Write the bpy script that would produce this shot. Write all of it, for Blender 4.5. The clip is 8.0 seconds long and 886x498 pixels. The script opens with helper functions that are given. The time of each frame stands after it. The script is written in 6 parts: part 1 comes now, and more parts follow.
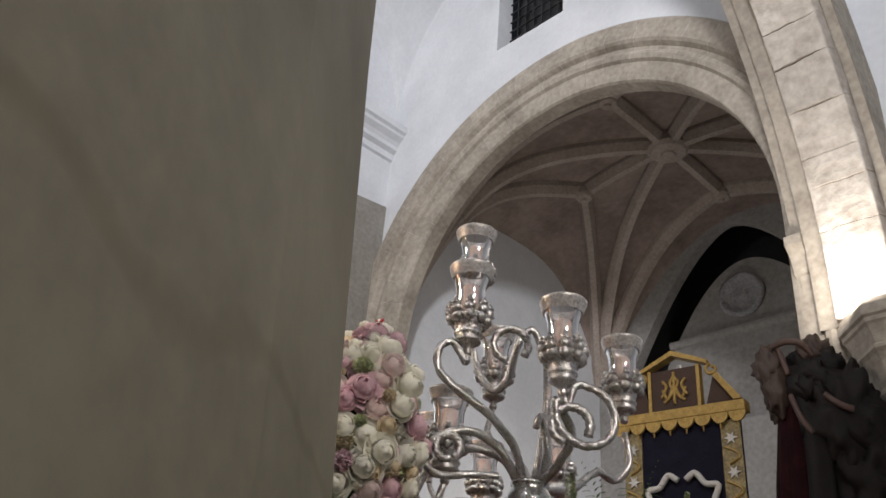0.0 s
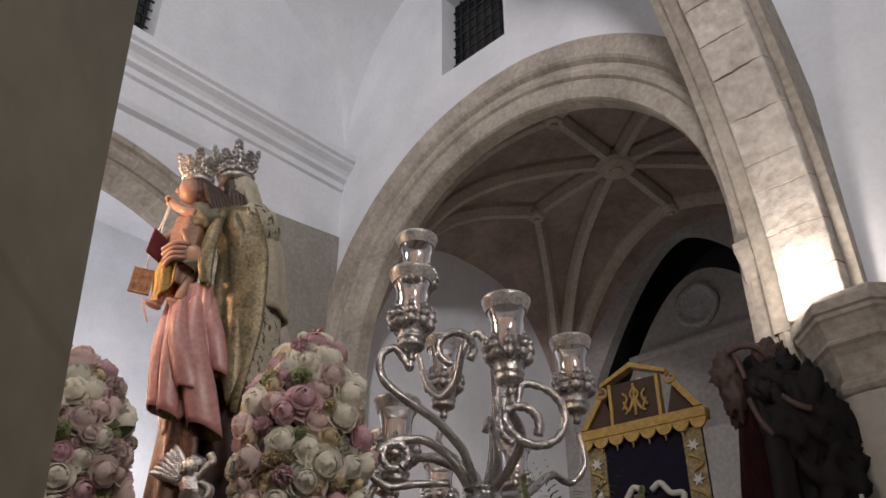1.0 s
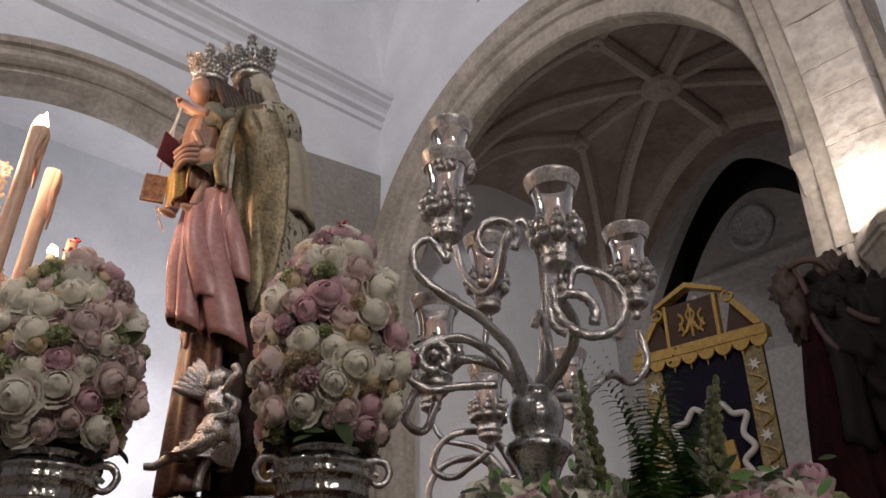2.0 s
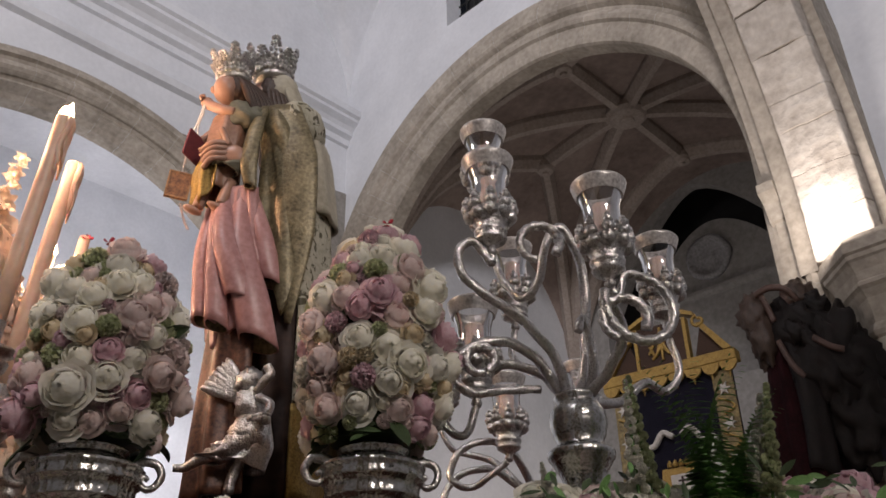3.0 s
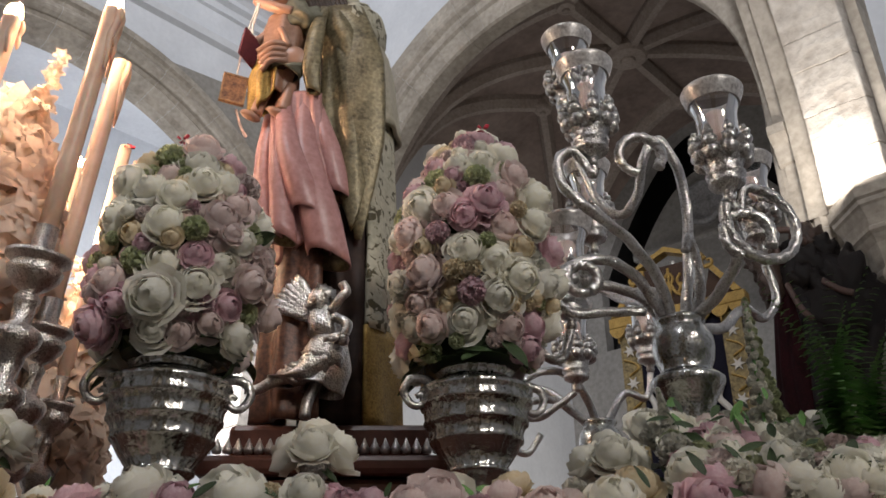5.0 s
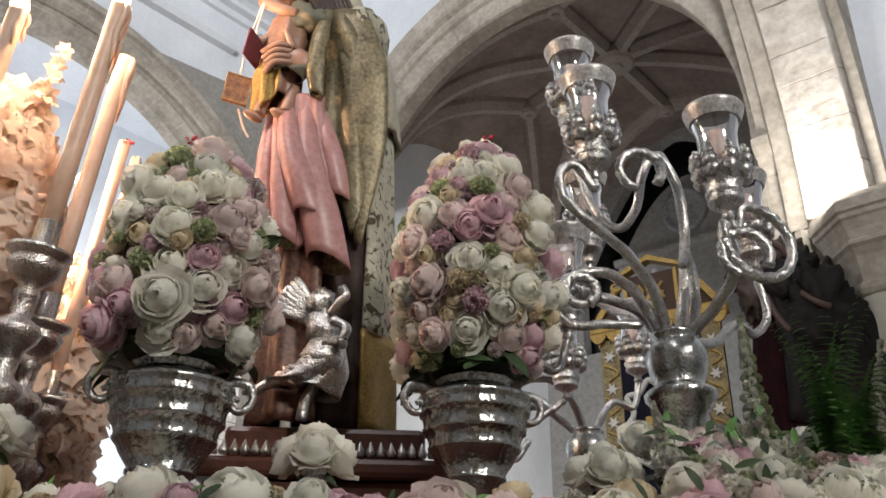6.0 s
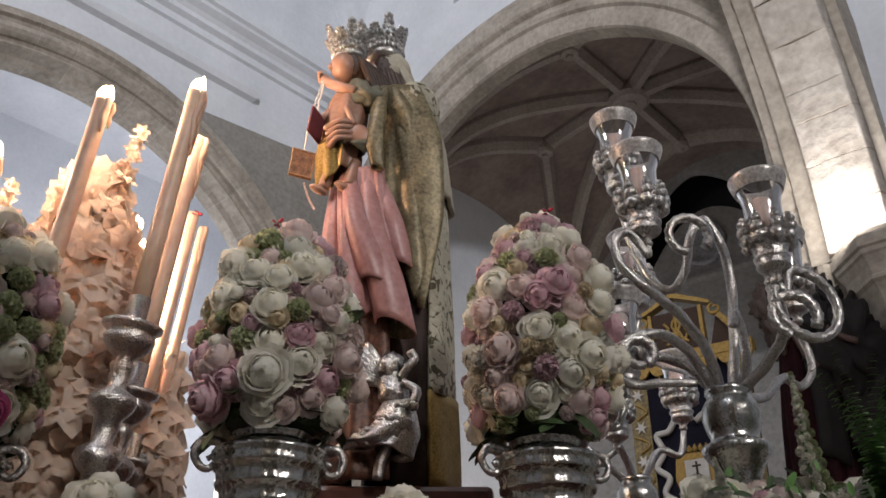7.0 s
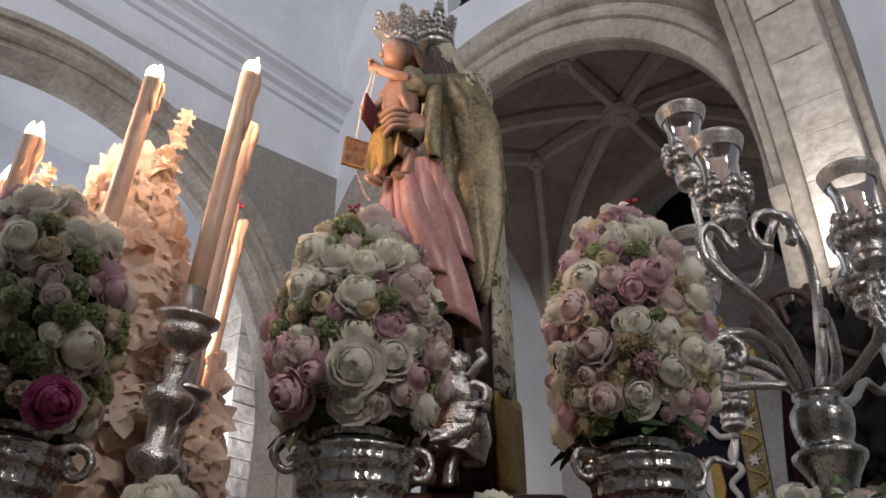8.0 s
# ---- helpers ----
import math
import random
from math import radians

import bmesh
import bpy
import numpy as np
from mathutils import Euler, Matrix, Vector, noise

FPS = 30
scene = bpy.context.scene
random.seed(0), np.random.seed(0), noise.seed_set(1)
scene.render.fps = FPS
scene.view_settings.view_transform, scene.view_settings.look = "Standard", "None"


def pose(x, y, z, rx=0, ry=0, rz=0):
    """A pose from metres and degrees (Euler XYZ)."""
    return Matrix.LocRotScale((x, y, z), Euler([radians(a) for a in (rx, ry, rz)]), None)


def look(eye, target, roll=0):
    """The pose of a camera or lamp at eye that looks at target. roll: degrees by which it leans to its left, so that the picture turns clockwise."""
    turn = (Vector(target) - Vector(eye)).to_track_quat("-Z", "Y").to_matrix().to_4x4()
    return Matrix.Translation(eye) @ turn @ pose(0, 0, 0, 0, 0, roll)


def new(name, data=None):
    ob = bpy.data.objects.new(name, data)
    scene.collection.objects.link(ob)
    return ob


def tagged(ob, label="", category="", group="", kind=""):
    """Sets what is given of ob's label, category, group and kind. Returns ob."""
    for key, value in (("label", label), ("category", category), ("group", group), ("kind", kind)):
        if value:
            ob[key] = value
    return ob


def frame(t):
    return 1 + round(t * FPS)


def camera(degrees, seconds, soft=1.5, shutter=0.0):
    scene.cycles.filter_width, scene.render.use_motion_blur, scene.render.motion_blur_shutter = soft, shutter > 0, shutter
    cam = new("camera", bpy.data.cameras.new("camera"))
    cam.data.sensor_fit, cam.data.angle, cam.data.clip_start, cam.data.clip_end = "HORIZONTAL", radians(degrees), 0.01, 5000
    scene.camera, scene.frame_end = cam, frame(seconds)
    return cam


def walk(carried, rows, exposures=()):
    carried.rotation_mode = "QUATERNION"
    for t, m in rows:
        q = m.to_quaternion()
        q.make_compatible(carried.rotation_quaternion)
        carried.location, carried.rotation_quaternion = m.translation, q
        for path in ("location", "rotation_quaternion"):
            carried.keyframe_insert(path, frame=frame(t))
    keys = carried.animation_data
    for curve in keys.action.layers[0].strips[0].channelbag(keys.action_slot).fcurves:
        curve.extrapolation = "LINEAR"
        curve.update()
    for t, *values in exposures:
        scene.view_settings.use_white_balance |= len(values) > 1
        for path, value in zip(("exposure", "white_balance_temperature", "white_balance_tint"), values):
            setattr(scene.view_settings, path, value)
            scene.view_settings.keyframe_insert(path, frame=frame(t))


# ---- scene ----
cam = camera(54.0, 8.0, soft=1.6)
PATH = [
    (0, (-0.0000, -0.0624, 1.5148), (-0.0704, 1.6748, 2.5032), 4.78),
    (0.5, (0.0199, -0.0081, 1.5284), (0.0456, 1.7335, 2.5113), 0.78),
    (1, (0.0476, 0.0161, 1.4894), (0.0720, 1.7178, 2.5400), 0.09),
    (1.5, (0.1058, 0.1533, 1.4896), (-0.0206, 1.9215, 2.4156), -1.12),
    (2.8, (-0.086, 0.335, 1.485), (-0.065, 2.081, 2.461), -1.0),
    (3, (-0.123, 0.299, 1.461), (-0.096, 2.041, 2.443), -1.1),
    (3.5, (-0.161, 0.254, 1.453), (-0.178, 2.028, 2.375), 2.4),
    (4, (-0.137, 0.312, 1.481), (-0.171, 2.095, 2.387), 2.0),
    (4.5, (-0.234, 0.428, 1.48), (-0.229, 2.222, 2.364), 0.5),
    (5.8, (-0.391, 0.467, 1.476), (-0.251, 2.269, 2.332), -0.4),
    (6, (-0.376, 0.439, 1.486), (-0.261, 2.239, 2.349), 0.6),
    (6.5, (-0.435, 0.339, 1.487), (-0.333, 2.125, 2.383), 1.0),
    (7, (-0.482, 0.317, 1.492), (-0.402, 2.082, 2.429), -0.2),
    (7.2, (-0.529, 0.315, 1.51), (-0.44, 2.074, 2.458), 0.0),
    (7.5, (-0.584, 0.365, 1.488), (-0.498, 2.108, 2.464), -0.4),
    (8, (-0.659, 0.436, 1.503), (-0.533, 2.183, 2.467), -0.2),
]
walk(cam, [(t, look(eye, target, roll)) for t, eye, target, roll in PATH],
     [(0.0, 0.0, 6550, 11), (0.5, -0.12, 6650, 13), (1.0, -0.48, 6800, 16), (1.5, -0.66, 6800, 18), (3.0, -0.45, 6700, 17), (4.5, -0.45, 6500, 13),
      (5.8, 0.2, 6350, 8), (6.2, 0.12, 6350, 8), (6.6, -0.10, 6350, 10), (6.9, -0.28, 6350, 12), (7.3, -0.42, 6300, 13), (8, -0.5, 6300, 14)])

# ---------- world and lights ----------
world = bpy.data.worlds.new("night")
scene.world = world
world.use_nodes = True
world.node_tree.nodes["Background"].inputs[0].default_value = (0.02, 0.024, 0.032, 1)
world.node_tree.nodes["Background"].inputs[1].default_value = 0.4

# church frame: x along the arch wall from the corner, y into the chapel, z up
CHURCH = pose(-1.559, 12.5, 0.07, 0, 0, -45)


def area_lamp(name, place, target, power, size, colour, church=True, spread=180):
    d = bpy.data.lights.new(name, "AREA")
    d.energy, d.size, d.color, d.spread = power, size, colour, radians(spread)
    ob = new(name, d)
    ob.matrix_world = (CHURCH if church else Matrix()) @ look(place, target)
    return ob


COOL = (0.97, 0.97, 1.0)
WHITE = (1.0, 0.93, 0.85)
# floodlights inferred on the capital and in the side room, from the glaring stone
area_lamp("flood_pier", (7.42, -0.72, 5.16), (7.45, -0.2, 6.2), 27, 0.25, WHITE)
area_lamp("flood_side_chapel", (-1.9, -1.5, 4.5), (-4.5, -1.5, 7.5), 380, 0.4, COOL)
# unseen lamps added as fill for the walls, nave, float and chapel
area_lamp("fill_opposite", (11.0, -12.5, 11.4), (2.5, -2.0, 10.5), 640, 1.4, COOL, spread=125)
area_lamp("fill_nave", (3.0, -12.0, 6.4), (6.5, -3.0, 6.5), 165, 1.2, WHITE)
area_lamp("fill_float", (2.2, -3.0, 4.9), (-0.4, 1.9, 2.45), 63, 0.7, WHITE, church=False, spread=120)
area_lamp("fill_chapel", (3.2, 2.6, 2.4), (0.5, 3.2, 6.0), 70, 0.6, WHITE)


# ---------- materials ----------
def base_mat(name):
    m = bpy.data.materials.new(name)
    m.use_nodes = True
    nt = m.node_tree
    return m, nt, nt.nodes["Principled BSDF"]


def surface(name, dark, light, rough=0.7, metal=0.0, scale=3.0, fine=60.0, bump=0.25, depth=0.004,
            vary=0.0, sub=0.0, sheen=0.0, stain=0.5, spec=0.5):
    """Two scales of noise between two colours, with fine relief; vary shifts the colour piece by piece."""
    m, nt, bs = base_mat(name)
    n, l = nt.nodes, nt.links
    co = n.new("ShaderNodeTexCoord")
    big = n.new("ShaderNodeTexNoise")
    big.inputs["Scale"].default_value, big.inputs["Detail"].default_value, big.inputs["Roughness"].default_value = scale, 6, 0.65
    small = n.new("ShaderNodeTexNoise")
    small.inputs["Scale"].default_value, small.inputs["Detail"].default_value = fine, 4
    l.new(co.outputs["Object"], big.inputs["Vector"])
    l.new(co.outputs["Object"], small.inputs["Vector"])
    mix = n.new("ShaderNodeMath")
    mix.operation = "MULTIPLY_ADD"
    mix.inputs[1].default_value = 1 - stain
    l.new(small.outputs["Fac"], mix.inputs[0])
    mul = n.new("ShaderNodeMath")
    mul.operation, mul.inputs[1].default_value = "MULTIPLY", stain
    l.new(big.outputs["Fac"], mul.inputs[0])
    l.new(mul.outputs[0], mix.inputs[2])
    ramp = n.new("ShaderNodeValToRGB")
    ramp.color_ramp.elements[0].position, ramp.color_ramp.elements[1].position = 0.36, 0.64
    ramp.color_ramp.elements[0].color, ramp.color_ramp.elements[1].color = (*dark, 1), (*light, 1)
    l.new(mix.outputs[0], ramp.inputs[0])
    out = ramp.outputs[0]
    if vary:
        info = n.new("ShaderNodeObjectInfo")
        hsv = n.new("ShaderNodeHueSaturation")
        rng = n.new("ShaderNodeMapRange")
        rng.inputs["To Min"].default_value, rng.inputs["To Max"].default_value = 1 - vary, 1 + vary
        l.new(info.outputs["Random"], rng.inputs["Value"])
        l.new(rng.outputs[0], hsv.inputs["Value"])
        l.new(out, hsv.inputs["Color"])
        out = hsv.outputs[0]
    l.new(out, bs.inputs["Base Color"])
    rr = n.new("ShaderNodeMapRange")
    rr.inputs["To Min"].default_value, rr.inputs["To Max"].default_value = max(0.03, rough - 0.1), min(1, rough + 0.1)
    l.new(small.outputs["Fac"], rr.inputs["Value"])
    l.new(rr.outputs[0], bs.inputs["Roughness"])
    bs.inputs["Metallic"].default_value = metal
    bs.inputs["Specular IOR Level"].default_value = spec
    if sub:
        bs.inputs["Subsurface Weight"].default_value = sub
        bs.inputs["Subsurface Radius"].default_value = (0.02, 0.01, 0.005)
    if sheen:
        bs.inputs["Sheen Weight"].default_value = sheen
    if bump:
        b = n.new("ShaderNodeBump")
        b.inputs["Strength"].default_value, b.inputs["Distance"].default_value = bump, depth
        l.new(mix.outputs[0], b.inputs["Height"])
        l.new(b.outputs[0], bs.inputs["Normal"])
    return m


def silver_mat(name, tint=(0.78, 0.77, 0.75), rough=0.2, scale=90.0, bump=0.5, dark=0.2):
    """Chased silver: voronoi relief with dark tarnish in the hollows."""
    m, nt, bs = base_mat(name)
    n, l = nt.nodes, nt.links
    co = n.new("ShaderNodeTexCoord")
    v = n.new("ShaderNodeTexVoronoi")
    v.feature = "SMOOTH_F1"
    v.inputs["Scale"].default_value = scale
    w = n.new("ShaderNodeTexNoise")
    w.inputs["Scale"].default_value, w.inputs["Detail"].default_value = scale * 0.35, 5
    l.new(co.outputs["Object"], v.inputs["Vector"])
    l.new(co.outputs["Object"], w.inputs["Vector"])
    add = n.new("ShaderNodeMath")
    add.operation = "ADD"
    l.new(v.outputs["Distance"], add.inputs[0])
    l.new(w.outputs["Fac"], add.inputs[1])
    ramp = n.new("ShaderNodeValToRGB")
    ramp.color_ramp.elements[0].position, ramp.color_ramp.elements[1].position = 0.55, 1.0
    ramp.color_ramp.elements[0].color = (tint[0] * dark, tint[1] * dark * 0.96, tint[2] * dark * 0.92, 1)
    ramp.color_ramp.elements[1].color = (*tint, 1)
    l.new(add.outputs[0], ramp.inputs[0])
    l.new(ramp.outputs[0], bs.inputs["Base Color"])
    bs.inputs["Metallic"].default_value, bs.inputs["Roughness"].default_value = 1.0, rough
    b = n.new("ShaderNodeBump")
    b.inputs["Strength"].default_value, b.inputs["Distance"].default_value = bump, 0.003
    l.new(add.outputs[0], b.inputs["Height"])
    l.new(b.outputs[0], bs.inputs["Normal"])
    return m


def glow(name, colour, strength):
    m, nt, bs = base_mat(name)
    bs.inputs["Emission Color"].default_value = (*colour, 1)
    bs.inputs["Emission Strength"].default_value = strength
    bs.inputs["Base Color"].default_value = (*colour, 1)
    return m


def glass_mat(name, tint=(0.94, 0.92, 0.92), gloss=0.10):
    """Thin blown glass: clear, with a gloss that grows towards the edges."""
    m, nt, bs = base_mat(name)
    n, l = nt.nodes, nt.links
    tr = n.new("ShaderNodeBsdfTransparent")
    tr.inputs[0].default_value = (*tint, 1)
    gl = n.new("ShaderNodeBsdfGlossy")
    gl.inputs["Roughness"].default_value = 0.06
    fr = n.new("ShaderNodeFresnel")
    fr.inputs[0].default_value = 1.5
    add = n.new("ShaderNodeMath")
    add.operation, add.inputs[1].default_value = "ADD", gloss
    l.new(fr.outputs[0], add.inputs[0])
    mx = n.new("ShaderNodeMixShader")
    l.new(add.outputs[0], mx.inputs[0])
    l.new(tr.outputs[0], mx.inputs[1])
    l.new(gl.outputs[0], mx.inputs[2])
    l.new(mx.outputs[0], n["Material Output"].inputs[0])
    return m


def veined_stone(name):
    """Olive-grey limestone with long dark veins."""
    m = surface(name, (0.12, 0.105, 0.072), (0.215, 0.197, 0.142), rough=0.55, scale=7.0, fine=90, bump=0.25, depth=0.003, stain=0.75)
    nt = m.node_tree
    n, l = nt.nodes, nt.links
    bs = n["Principled BSDF"]
    co = n.new("ShaderNodeTexCoord")
    mp = n.new("ShaderNodeMapping")
    mp.inputs["Rotation"].default_value = (0.10, -0.12, 0.0)
    ns = n.new("ShaderNodeTexWave")
    ns.bands_direction = "Z"
    ns.inputs["Scale"].default_value, ns.inputs["Distortion"].default_value = 1.6, 2.6
    ns.inputs["Detail"].default_value, ns.inputs["Detail Scale"].default_value = 5.0, 2.5
    l.new(co.outputs["Object"], mp.inputs["Vector"])
    l.new(mp.outputs[0], ns.inputs["Vector"])
    rp = n.new("ShaderNodeValToRGB")
    e = rp.color_ramp.elements
    e[0].position, e[0].color = 0.0, (0.84, 0.81, 0.76, 1)
    e[1].position, e[1].color = 0.003, (1, 1, 1, 1)
    l.new(ns.outputs["Fac"], rp.inputs[0])
    mul = n.new("ShaderNodeMixRGB")
    mul.blend_type, mul.inputs[0].default_value = "MULTIPLY", 1.0
    old = bs.inputs["Base Color"].links[0].from_socket
    l.new(old, mul.inputs[1])
    l.new(rp.outputs[0], mul.inputs[2])
    l.new(mul.outputs[0], bs.inputs["Base Color"])
    return m


PLASTER = surface("white_plaster", (0.60, 0.62, 0.65), (0.74, 0.76, 0.79), rough=0.9, scale=0.7, fine=14, bump=0.25, depth=0.01, stain=0.75)
STONE = surface("carved_limestone", (0.25, 0.22, 0.18), (0.48, 0.43, 0.365), rough=0.85, scale=1.6, fine=14, bump=0.8, depth=0.02, stain=0.6, vary=0.05)
BLOCK = surface("limestone_block", (0.38, 0.33, 0.28), (0.70, 0.65, 0.58), rough=0.85, scale=2.6, fine=10, bump=1.0, depth=0.05, vary=0.12, stain=0.6)
WEB = surface("brown_vault_plaster", (0.155, 0.115, 0.098), (0.30, 0.24, 0.21), rough=0.9, scale=0.9, fine=9, bump=0.4, depth=0.012, stain=0.7)
RIB = surface("grey_rib_stone", (0.25, 0.205, 0.178), (0.40, 0.345, 0.305), rough=0.85, scale=1.4, fine=20, bump=0.4, depth=0.01)
# grey chapel stone, toned down in colour for the shade behind the arch
SHADE_STONE = surface("shaded_grey_stone", (0.20, 0.195, 0.185), (0.32, 0.31, 0.30), rough=0.9, scale=0.8, fine=12, bump=0.4, depth=0.01)
FLOORM = surface("worn_marble_floor", (0.22, 0.2, 0.18), (0.34, 0.32, 0.29), rough=0.4, scale=0.8, fine=12, bump=0.05)
PIER = veined_stone("veined_pier_stone")
IRON = surface("dark_iron", (0.02, 0.02, 0.02), (0.05, 0.05, 0.05), rough=0.5, metal=0.6, fine=80)
# near-black colour that stands in for shade in the recess and night in windows
UNLIT_DARK = surface("painted_darkness", (0.02, 0.02, 0.022), (0.04, 0.04, 0.045), rough=0.9)


# ---------- mesh helpers ----------
def finish(name, bm, material, smooth=False):
    bmesh.ops.recalc_face_normals(bm, faces=bm.faces)
    me = bpy.data.meshes.new(name)
    bm.to_mesh(me)
    bm.free()
    for m in (material if isinstance(material, (list, tuple)) else [material]):
        me.materials.append(m)
    if smooth:
        for p in me.polygons:
            p.use_smooth = True
    return me


def part(name, bm, material, parent=None, label="", smooth=False):
    ob = new(name, finish(name, bm, material, smooth))
    if parent is not None:
        ob.parent = parent
    if label:
        ob["label"] = label
    return ob


def church(ob):
    ob.matrix_world = CHURCH
    return ob


def thing(name, at, label, category, group=""):
    ob = new(name)
    ob.matrix_world = at if isinstance(at, Matrix) else pose(*at)
    return tagged(ob, label, category, group)


def add_box(bm, x0, x1, y0, y1, z0, z1, bevel=0.0, m=None):
    r = bmesh.ops.create_cube(bm, size=1)
    mat = Matrix.Translation(((x0 + x1) / 2, (y0 + y1) / 2, (z0 + z1) / 2)) @ Matrix.Diagonal((x1 - x0, y1 - y0, z1 - z0, 1))
    bmesh.ops.transform(bm, matrix=(m or Matrix()) @ mat, verts=r["verts"])
    if bevel:
        edges = list({e for v in r["verts"] for e in v.link_edges})
        bmesh.ops.bevel(bm, geom=edges, offset=bevel, segments=2, affect="EDGES", profile=0.5)


def box_bm(*a, **k):
    bm = bmesh.new()
    add_box(bm, *a, **k)
    return bm


def lathe(bm, profile, seg=32, m=None, ang0=0.0, ang1=2 * math.pi, wave=0, amp=0.0):
    """Turns (radius, height) pairs round z; wave and amp flute the surface."""
    m = m or Matrix()
    full = abs(ang1 - ang0 - 2 * math.pi) < 1e-6
    cols = seg if full else seg + 1
    rings = []
    for r, z in profile:
        ring = []
        for i in range(cols):
            a = ang0 + (ang1 - ang0) * i / seg
            rr = r * (1 + amp * math.cos(wave * a)) if wave else r
            ring.append(bm.verts.new(m @ Vector((rr * math.cos(a), rr * math.sin(a), z))))
        rings.append(ring)
    for a, b in zip(rings, rings[1:]):
        for i in range(cols if full else cols - 1):
            j = (i + 1) % cols
            bm.faces.new((a[i], a[j], b[j], b[i]))
    if full:
        for ring in (rings[0], rings[-1]):
            try:
                bm.faces.new(ring)
            except ValueError:
                pass
    return rings


def smooth_path(pts, n=6):
    """Catmull-Rom through the points."""
    p = [Vector(q) for q in pts]
    p = [p[0] * 2 - p[1]] + p + [p[-1] * 2 - p[-2]]
    out = []
    for i in range(1, len(p) - 2):
        a, b, c, d = p[i - 1:i + 3]
        for k in range(n):
            t = k / n
            out.append(0.5 * ((2 * b) + (c - a) * t + (2 * a - 5 * b + 4 * c - d) * t * t + (3 * b - a - 3 * c + d) * t ** 3))
    out.append(p[-2])
    return out


def tube(bm, pts, radius, seg=10, taper=None, twist=0.0):
    """A round bar along the points; taper gives the radius factor from 0 to 1; twist ribs it like rope."""
    pts = [Vector(p) for p in pts]
    rings = []
    up = Vector((0.13, 0.21, 0.97))
    for i, p in enumerate(pts):
        d = (pts[min(i + 1, len(pts) - 1)] - pts[max(i - 1, 0)]).normalized()
        u = up - d * up.dot(d)
        if u.length < 1e-4:
            u = d.orthogonal()
        u.normalize()
        up = u
        w = d.cross(u)
        f = i / max(1, len(pts) - 1)
        r = radius * (taper(f) if taper else 1)
        ring = []
        for k in range(seg):
            a = 2 * math.pi * k / seg
            rr = r * (1 + 0.12 * math.cos(3 * a + twist * i)) if twist else r
            ring.append(bm.verts.new(p + u * (rr * math.cos(a)) + w * (rr * math.sin(a))))
        rings.append(ring)
    for a, b in zip(rings, rings[1:]):
        for k in range(seg):
            bm.faces.new((a[k], a[(k + 1) % seg], b[(k + 1) % seg], b[k]))
    bm.faces.new(rings[0])
    bm.faces.new(rings[-1])


def plate(bm, loops, to3d, depth):
    """A flat plate with holes: closed 2D loops (outer first), to3d(u, v) for the front, depth the vector to the back."""
    edges = []
    for loop in loops:
        vs = [bm.verts.new(to3d(u, v)) for u, v in loop]
        edges += [bm.edges.new((vs[i], vs[(i + 1) % len(vs)])) for i in range(len(vs))]
    r = bmesh.ops.triangle_fill(bm, edges=edges, use_beauty=True)
    faces = [f for f in r["geom"] if isinstance(f, bmesh.types.BMFace)]
    ex = bmesh.ops.extrude_face_region(bm, geom=faces)
    bmesh.ops.translate(bm, vec=depth, verts=[v for v in ex["geom"] if isinstance(v, bmesh.types.BMVert)])


def arch_loop(c, z, r, base, n=40):
    """An opening with a round head: centre c, springing z, radius r, down to base."""
    pts = [(c - r, base)]
    pts += [(c - r * math.cos(math.pi * i / n), z + r * math.sin(math.pi * i / n)) for i in range(n + 1)]
    return pts + [(c + r, base)]


def voussoir(bm, profile, to3d, c, z, a0, a1, n=3):
    """One wedge of a moulded arch between two angles, or one jamb stone where the angles are None."""
    rings = []
    for k in range(n + 1):
        q = a0 + (a1 - a0) * k / n
        rings.append([bm.verts.new(to3d(c - r * math.cos(q), z + r * math.sin(q), o)) for r, o in profile])
    for a, b in zip(rings, rings[1:]):
        for k in range(len(profile) - 1):
            bm.faces.new((a[k], a[k + 1], b[k + 1], b[k]))


def stone_arch(name, profile, to3d, c, z, count, seed):
    """An arch of single moulded stones with hairline joints on straight jambs of the same section."""
    root = church(tagged(new(name), kind="structure"))
    rnd_a = random.Random(seed)
    cuts = [math.pi * (k + (rnd_a.uniform(-0.2, 0.2) if 0 < k < count else 0)) / count for k in range(count + 1)]
    for a, b in zip(cuts, cuts[1:]):
        bm = bmesh.new()
        lift = rnd_a.uniform(-0.0025, 0.0025)
        voussoir(bm, [(r, o + lift) for r, o in profile], to3d, c, z, a + 0.0003, b - 0.0003)
        part("voussoir", bm, STONE, root)
    for side in (-1, 1):
        zz = z
        while zz > 0.05:
            h = min(zz, rnd_a.uniform(0.4, 0.6))
            bm = bmesh.new()
            lift = rnd_a.uniform(-0.0025, 0.0025)
            lo = [bm.verts.new(to3d(c + side * r, zz - h + 0.001, o + lift)) for r, o in profile]
            hi = [bm.verts.new(to3d(c + side * r, zz - 0.001, o + lift)) for r, o in profile]
            for k in range(len(profile) - 1):
                bm.faces.new((lo[k], lo[k + 1], hi[k + 1], hi[k]))
            part("jamb_stone", bm, STONE, root)
            zz -= h
    return root


def prism(bm, section, start, end):
    """Sweeps a closed 3D section between two offsets."""
    a = [bm.verts.new(Vector(p) + Vector(start)) for p in section]
    b = [bm.verts.new(Vector(p) + Vector(end)) for p in section]
    n = len(section)
    for i in range(n):
        bm.faces.new((a[i], a[(i + 1) % n], b[(i + 1) % n], b[i]))
    bm.faces.new(a)
    bm.faces.new(b)


# ---------- the church ----------
AS, AZ, AR = 3.66, 6.60, 3.08     # chapel arch: centre along the wall, springing, inner radius
BT, BZ, BR = 4.42, 4.95, 3.70     # side arch in the other wall
